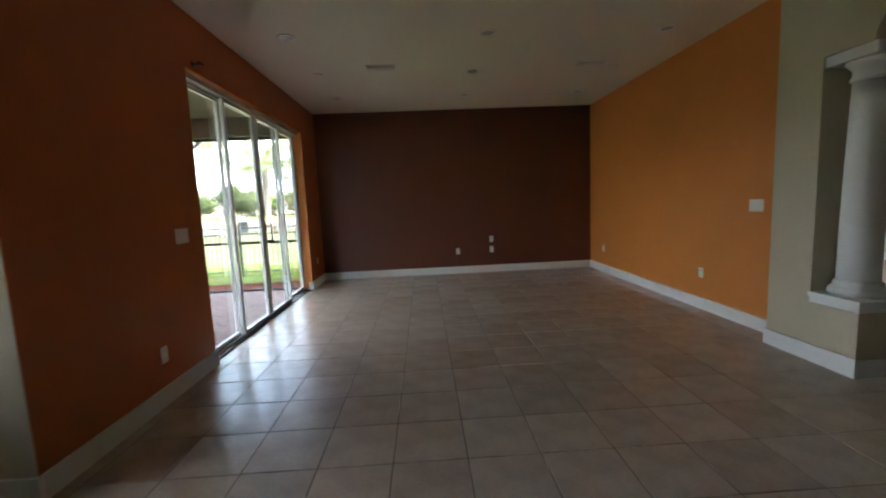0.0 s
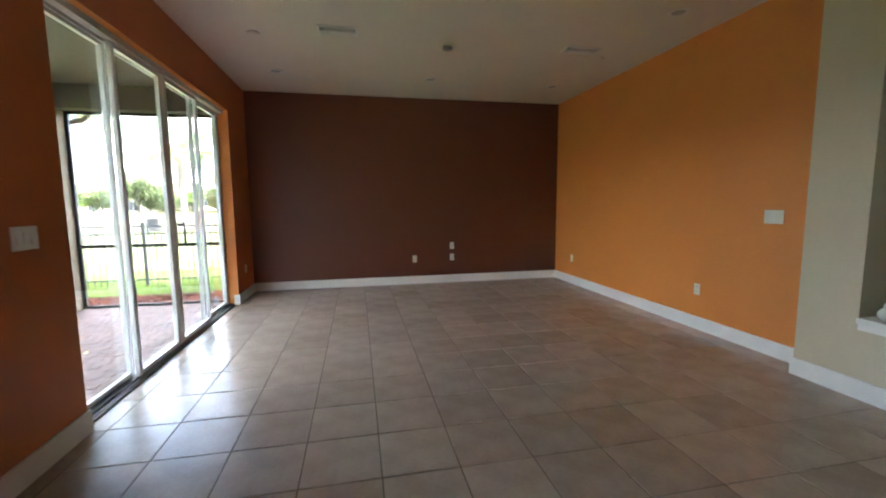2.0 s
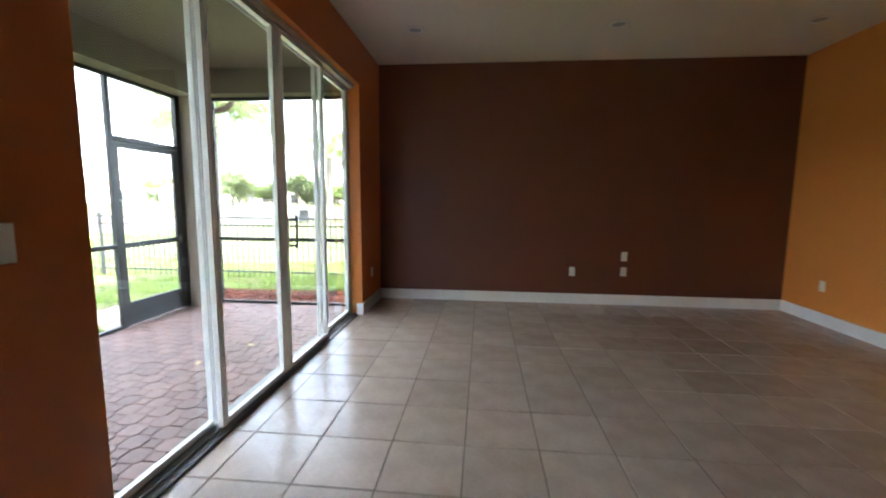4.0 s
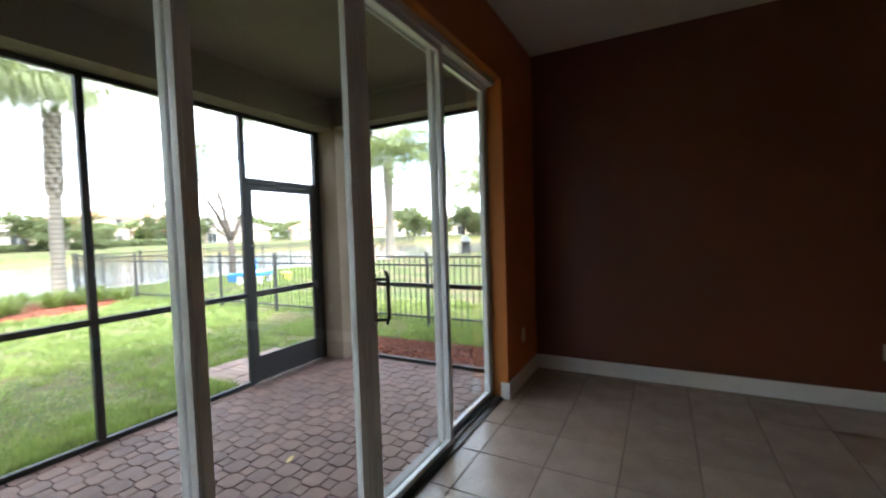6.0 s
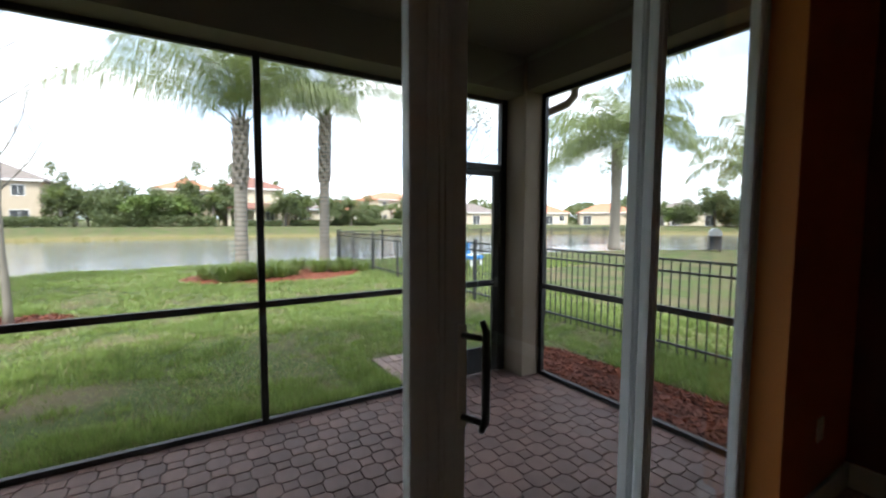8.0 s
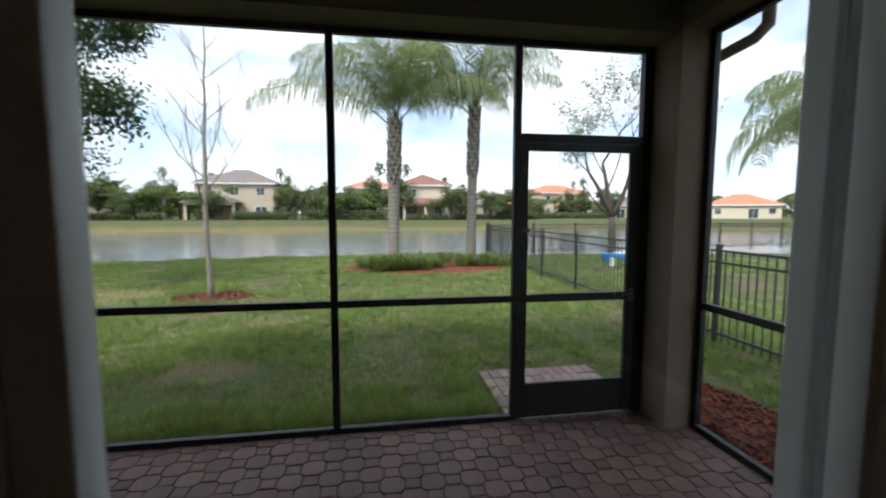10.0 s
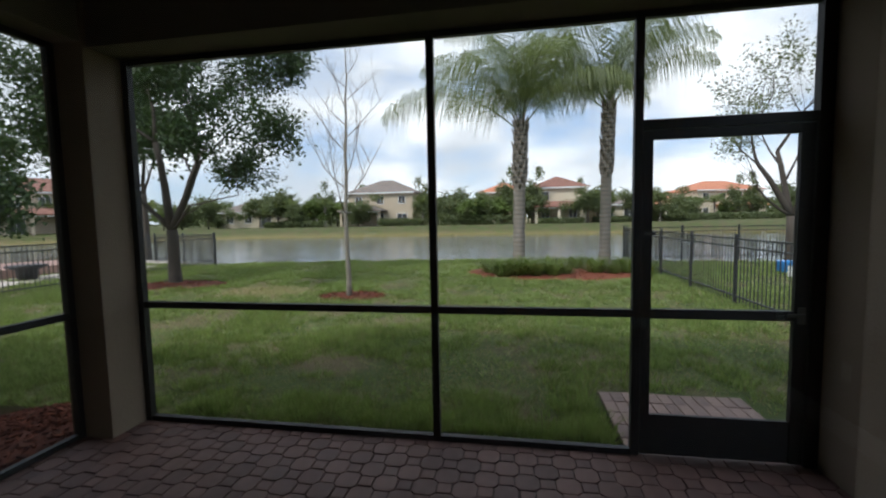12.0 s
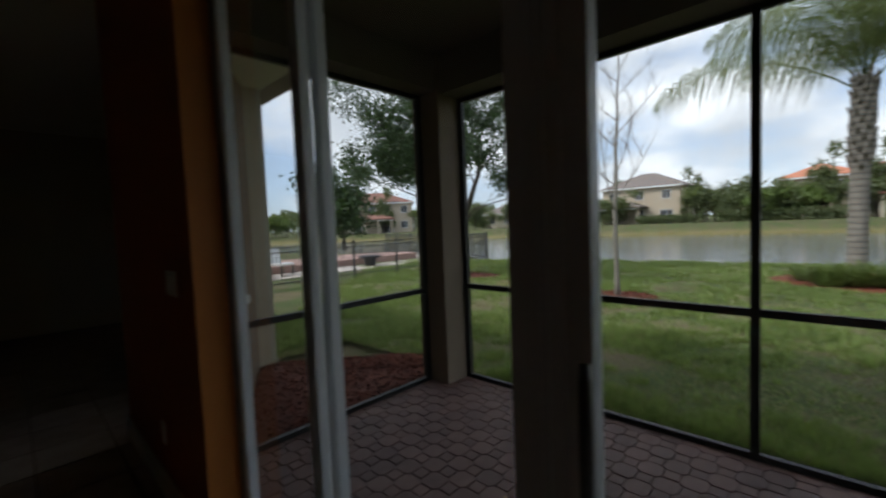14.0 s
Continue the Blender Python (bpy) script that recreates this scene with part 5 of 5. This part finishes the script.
def hedge(y0, y1, x, h, seed, label):
    rng = np.random.default_rng(seed)
    n = int(abs(y1 - y0) * 260)
    pts = np.stack([x + rng.normal(size=n) * 0.45, y0 + (y1 - y0) * rng.random(n), ZF + h * rng.random(n) ** 0.7 * (0.85 + 0.2 * np.sin(np.linspace(0, 1, n) * 40))], axis=1)
    v, f = quads_leaves(pts, 0.2, rng)
    tagged(new("hedge", raw("hedge", v, f, M_SHRUB)), label, "hedge", "hedges across the lake")


hedge(-38, -27, -69.5, 1.1, 1, "long dark clipped hedge on the far bank")
hedge(-17, -9, -70, 1.3, 2, "dark clipped hedge before the tan house")
hedge(-6, 8, -70, 1.6, 3, "tall dark hedge on the far bank")
hedge(10, 17, -70, 0.9, 4, "low dark hedge before the cream house")
hedge(19, 34, -73, 1.0, 5, "dark clipped hedge on the far bank")
hedge(36, 56, -86, 1.3, 6, "long dark hedge on the far bank")


def far_woods():
    """Woods on the skyline, all round the far side."""
    rng = np.random.default_rng(30)
    n = 26000
    a = np.radians(95 + 170 * rng.random(n))
    r = 125 + 25 * rng.random(n)
    hmax = 5.0 + 1.5 * np.sin(a * 23) + 1.1 * np.sin(a * 57 + 1)
    pts = np.stack([CX + r * np.cos(a), CY + r * np.sin(a), ZF + hmax * rng.random(n) ** 0.6], axis=1)
    v, f = quads_leaves(pts, 0.9, rng, 0, 1.3)
    tagged(new("far_woods", raw("far_woods", v, f, M_SHRUB)), "distant green woods on the skyline", "woods", kind="stuff")


far_woods()


def fallen_leaf(x, y, turn):
    v = [(0, -0.045, 0.004), (0.018, -0.01, 0.010), (0.014, 0.025, 0.006), (0, 0.05, 0.012), (-0.014, 0.025, 0.008), (-0.018, -0.01, 0.006), (0, 0, 0.002)]
    ob = new("fallen_leaf", raw("fallen_leaf", v, [(0, 1, 6), (1, 2, 6), (2, 3, 6), (3, 4, 6), (4, 5, 6), (5, 0, 6)], M_LEAF))
    ob.matrix_world = pose(x, y, ZP + 0.003, 0, 0, turn)
    tagged(ob, "dry yellow fallen leaf on the pavers", "leaf", "fallen leaves")


M_LEAF = material("dry_leaf", (0.55, 0.40, 0.16), rough=0.8, var=0.2)
for x, y, a in ((-2.95, 5.75, 20), (-3.1, 4.35, 130), (-2.75, 6.25, 70)):
    fallen_leaf(x, y, a)


# ---- paver pad outside the screen door ----
padbase = structure("paver_pad", boxes(((-5.5, 6.58, -0.3), (-4.5, 7.75, -0.19))), M_SAND, "small pale paver pad at the screen door", "pavement")
v, f = slab_piece("paver", [(-0.095, -0.046), (0.095, -0.046), (0.095, 0.046), (-0.095, 0.046)], 0.03, 0.006, M_PAD)
pad_me = raw("paver", v, f, M_PAD)
for i in range(5):
    for j in range(12):
        child("paver", pad_me, padbase, pose(-4.6 - 0.2 * i, 6.63 + 0.097 * j, -0.174 + 0.003 * math.sin(i * 3 + j * 7)))

# ---- patio pavers ----
patio = structure("patio_floor", boxes(((-4.55, 2.62, -0.3), (XO - 0.013, 7.95, ZP - 0.012))), M_SAND, "red-brown interlocking paver patio floor", "pavement")
DP = 0.118
pa, pb, gap = 0.073, 0.045, 0.0036
big_out = [(pa - gap, -pb + gap / 2), (pa - gap, pb - gap / 2), (pb - gap / 2, pa - gap), (-pb + gap / 2, pa - gap), (-pa + gap, pb - gap / 2), (-pa + gap, -pb + gap / 2), (-pb + gap / 2, -pa + gap), (pb - gap / 2, -pa + gap)]
small_out = [(pb - gap, -pb + gap), (pb - gap, pb - gap), (-pb + gap, pb - gap), (-pb + gap, -pb + gap)]
bv, bf = slab_piece("paver", big_out, 0.03, 0.004, M_PAVER)
sv, sf = slab_piece("paver", small_out, 0.03, 0.004, M_PAVER)
big_me, small_me = raw("paver", bv, bf, M_PAVER), raw("paver", sv, sf, M_PAVER)
prng = random.Random(2)
rest_v, rest_f, made = [], [], 0
ny, nx = int((7.9 - 2.66) / DP), int((XO + 4.5) / DP)
for j in range(ny):
    for i in range(nx):
        x, y = -4.47 + DP * (i + 0.5), 2.66 + DP * (j + 0.5)
        if y > 8.0 or x > XO - 0.04:
            continue
        big = (i + j) % 2 == 0
        z = ZP + prng.uniform(-0.002, 0.002)
        tilt = (prng.uniform(-0.5, 0.5), prng.uniform(-0.5, 0.5))
        if 3.6 < y < 7.4 and x < -3.3 and made < 300:
            made += 1
            child("paver", big_me if big else small_me, patio, pose(x, y, z, *tilt, 0))
        else:
            m = pose(x, y, z, *tilt, 0)
            k = len(rest_v)
            rest_v += [tuple(m @ Vector(c)) for c in (bv if big else sv)]
            rest_f += [tuple(k + n for n in face) for face in (bf if big else sf)]
child("pavers", raw("pavers", rest_v, rest_f, M_PAVER2), patio)["kind"] = "stuff"

# ---- indoor floor tiles ----
floor_bm = boxes(((-1.905, -3.0, -0.12), (8.3, YN, -0.0035)))
prism(floor_bm, [(-3.2, -3.0), (-1.905, -3.0), (-1.905, 2.07), (-2.33, 2.07), (-3.1, 0.9), (-3.2, 0.87)], -0.12, -0.0035)
floor = structure("floor", floor_bm, M_GROUT, "beige square ceramic tile floor with dark grout", "floor")
PT, JT = 0.397, 0.0075
tile_cache = {}
rest_v, rest_f, made = [], [], 0
for j in range(-20, 10):
    for i in range(-6, 26):
        x0, y0 = -1.323 + PT * i, 4.56 + PT * j
        x1, y1 = x0 + PT, y0 + PT
        xl = -1.905 if y0 > 2.0 else max(-3.2, min(-1.905, -1.93 - (2.66 - min(y1, 2.07)) * 0.654))
        x0, x1, y0, y1 = max(x0, xl), min(x1, 8.3), max(y0, -3.0), min(y1, YN)
        if x1 - x0 < 0.03 or y1 - y0 < 0.03:
            continue
        w, d = round((x1 - x0 - JT) / 2, 4), round((y1 - y0 - JT) / 2, 4)
        v, f = slab_piece("tile", [(-w, -d), (w, -d), (w, d), (-w, d)], 0.01, 0.0025, M_TILE)
        z = prng.uniform(-0.0004, 0.0004)
        if y0 > 0.9 and x0 < 3.2 and made < 300:
            made += 1
            if (w, d) not in tile_cache:
                tile_cache[w, d] = raw("tile", v, f, M_TILE)
            child("tile", tile_cache[w, d], floor, pose((x0 + x1) / 2, (y0 + y1) / 2, z))
        else:
            k = len(rest_v)
            rest_v += [(a + (x0 + x1) / 2, b + (y0 + y1) / 2, c + z) for a, b, c in v]
            rest_f += [tuple(k + n for n in face) for face in f]
child("tiles", raw("tiles", rest_v, rest_f, M_TILE), floor)["kind"] = "stuff"
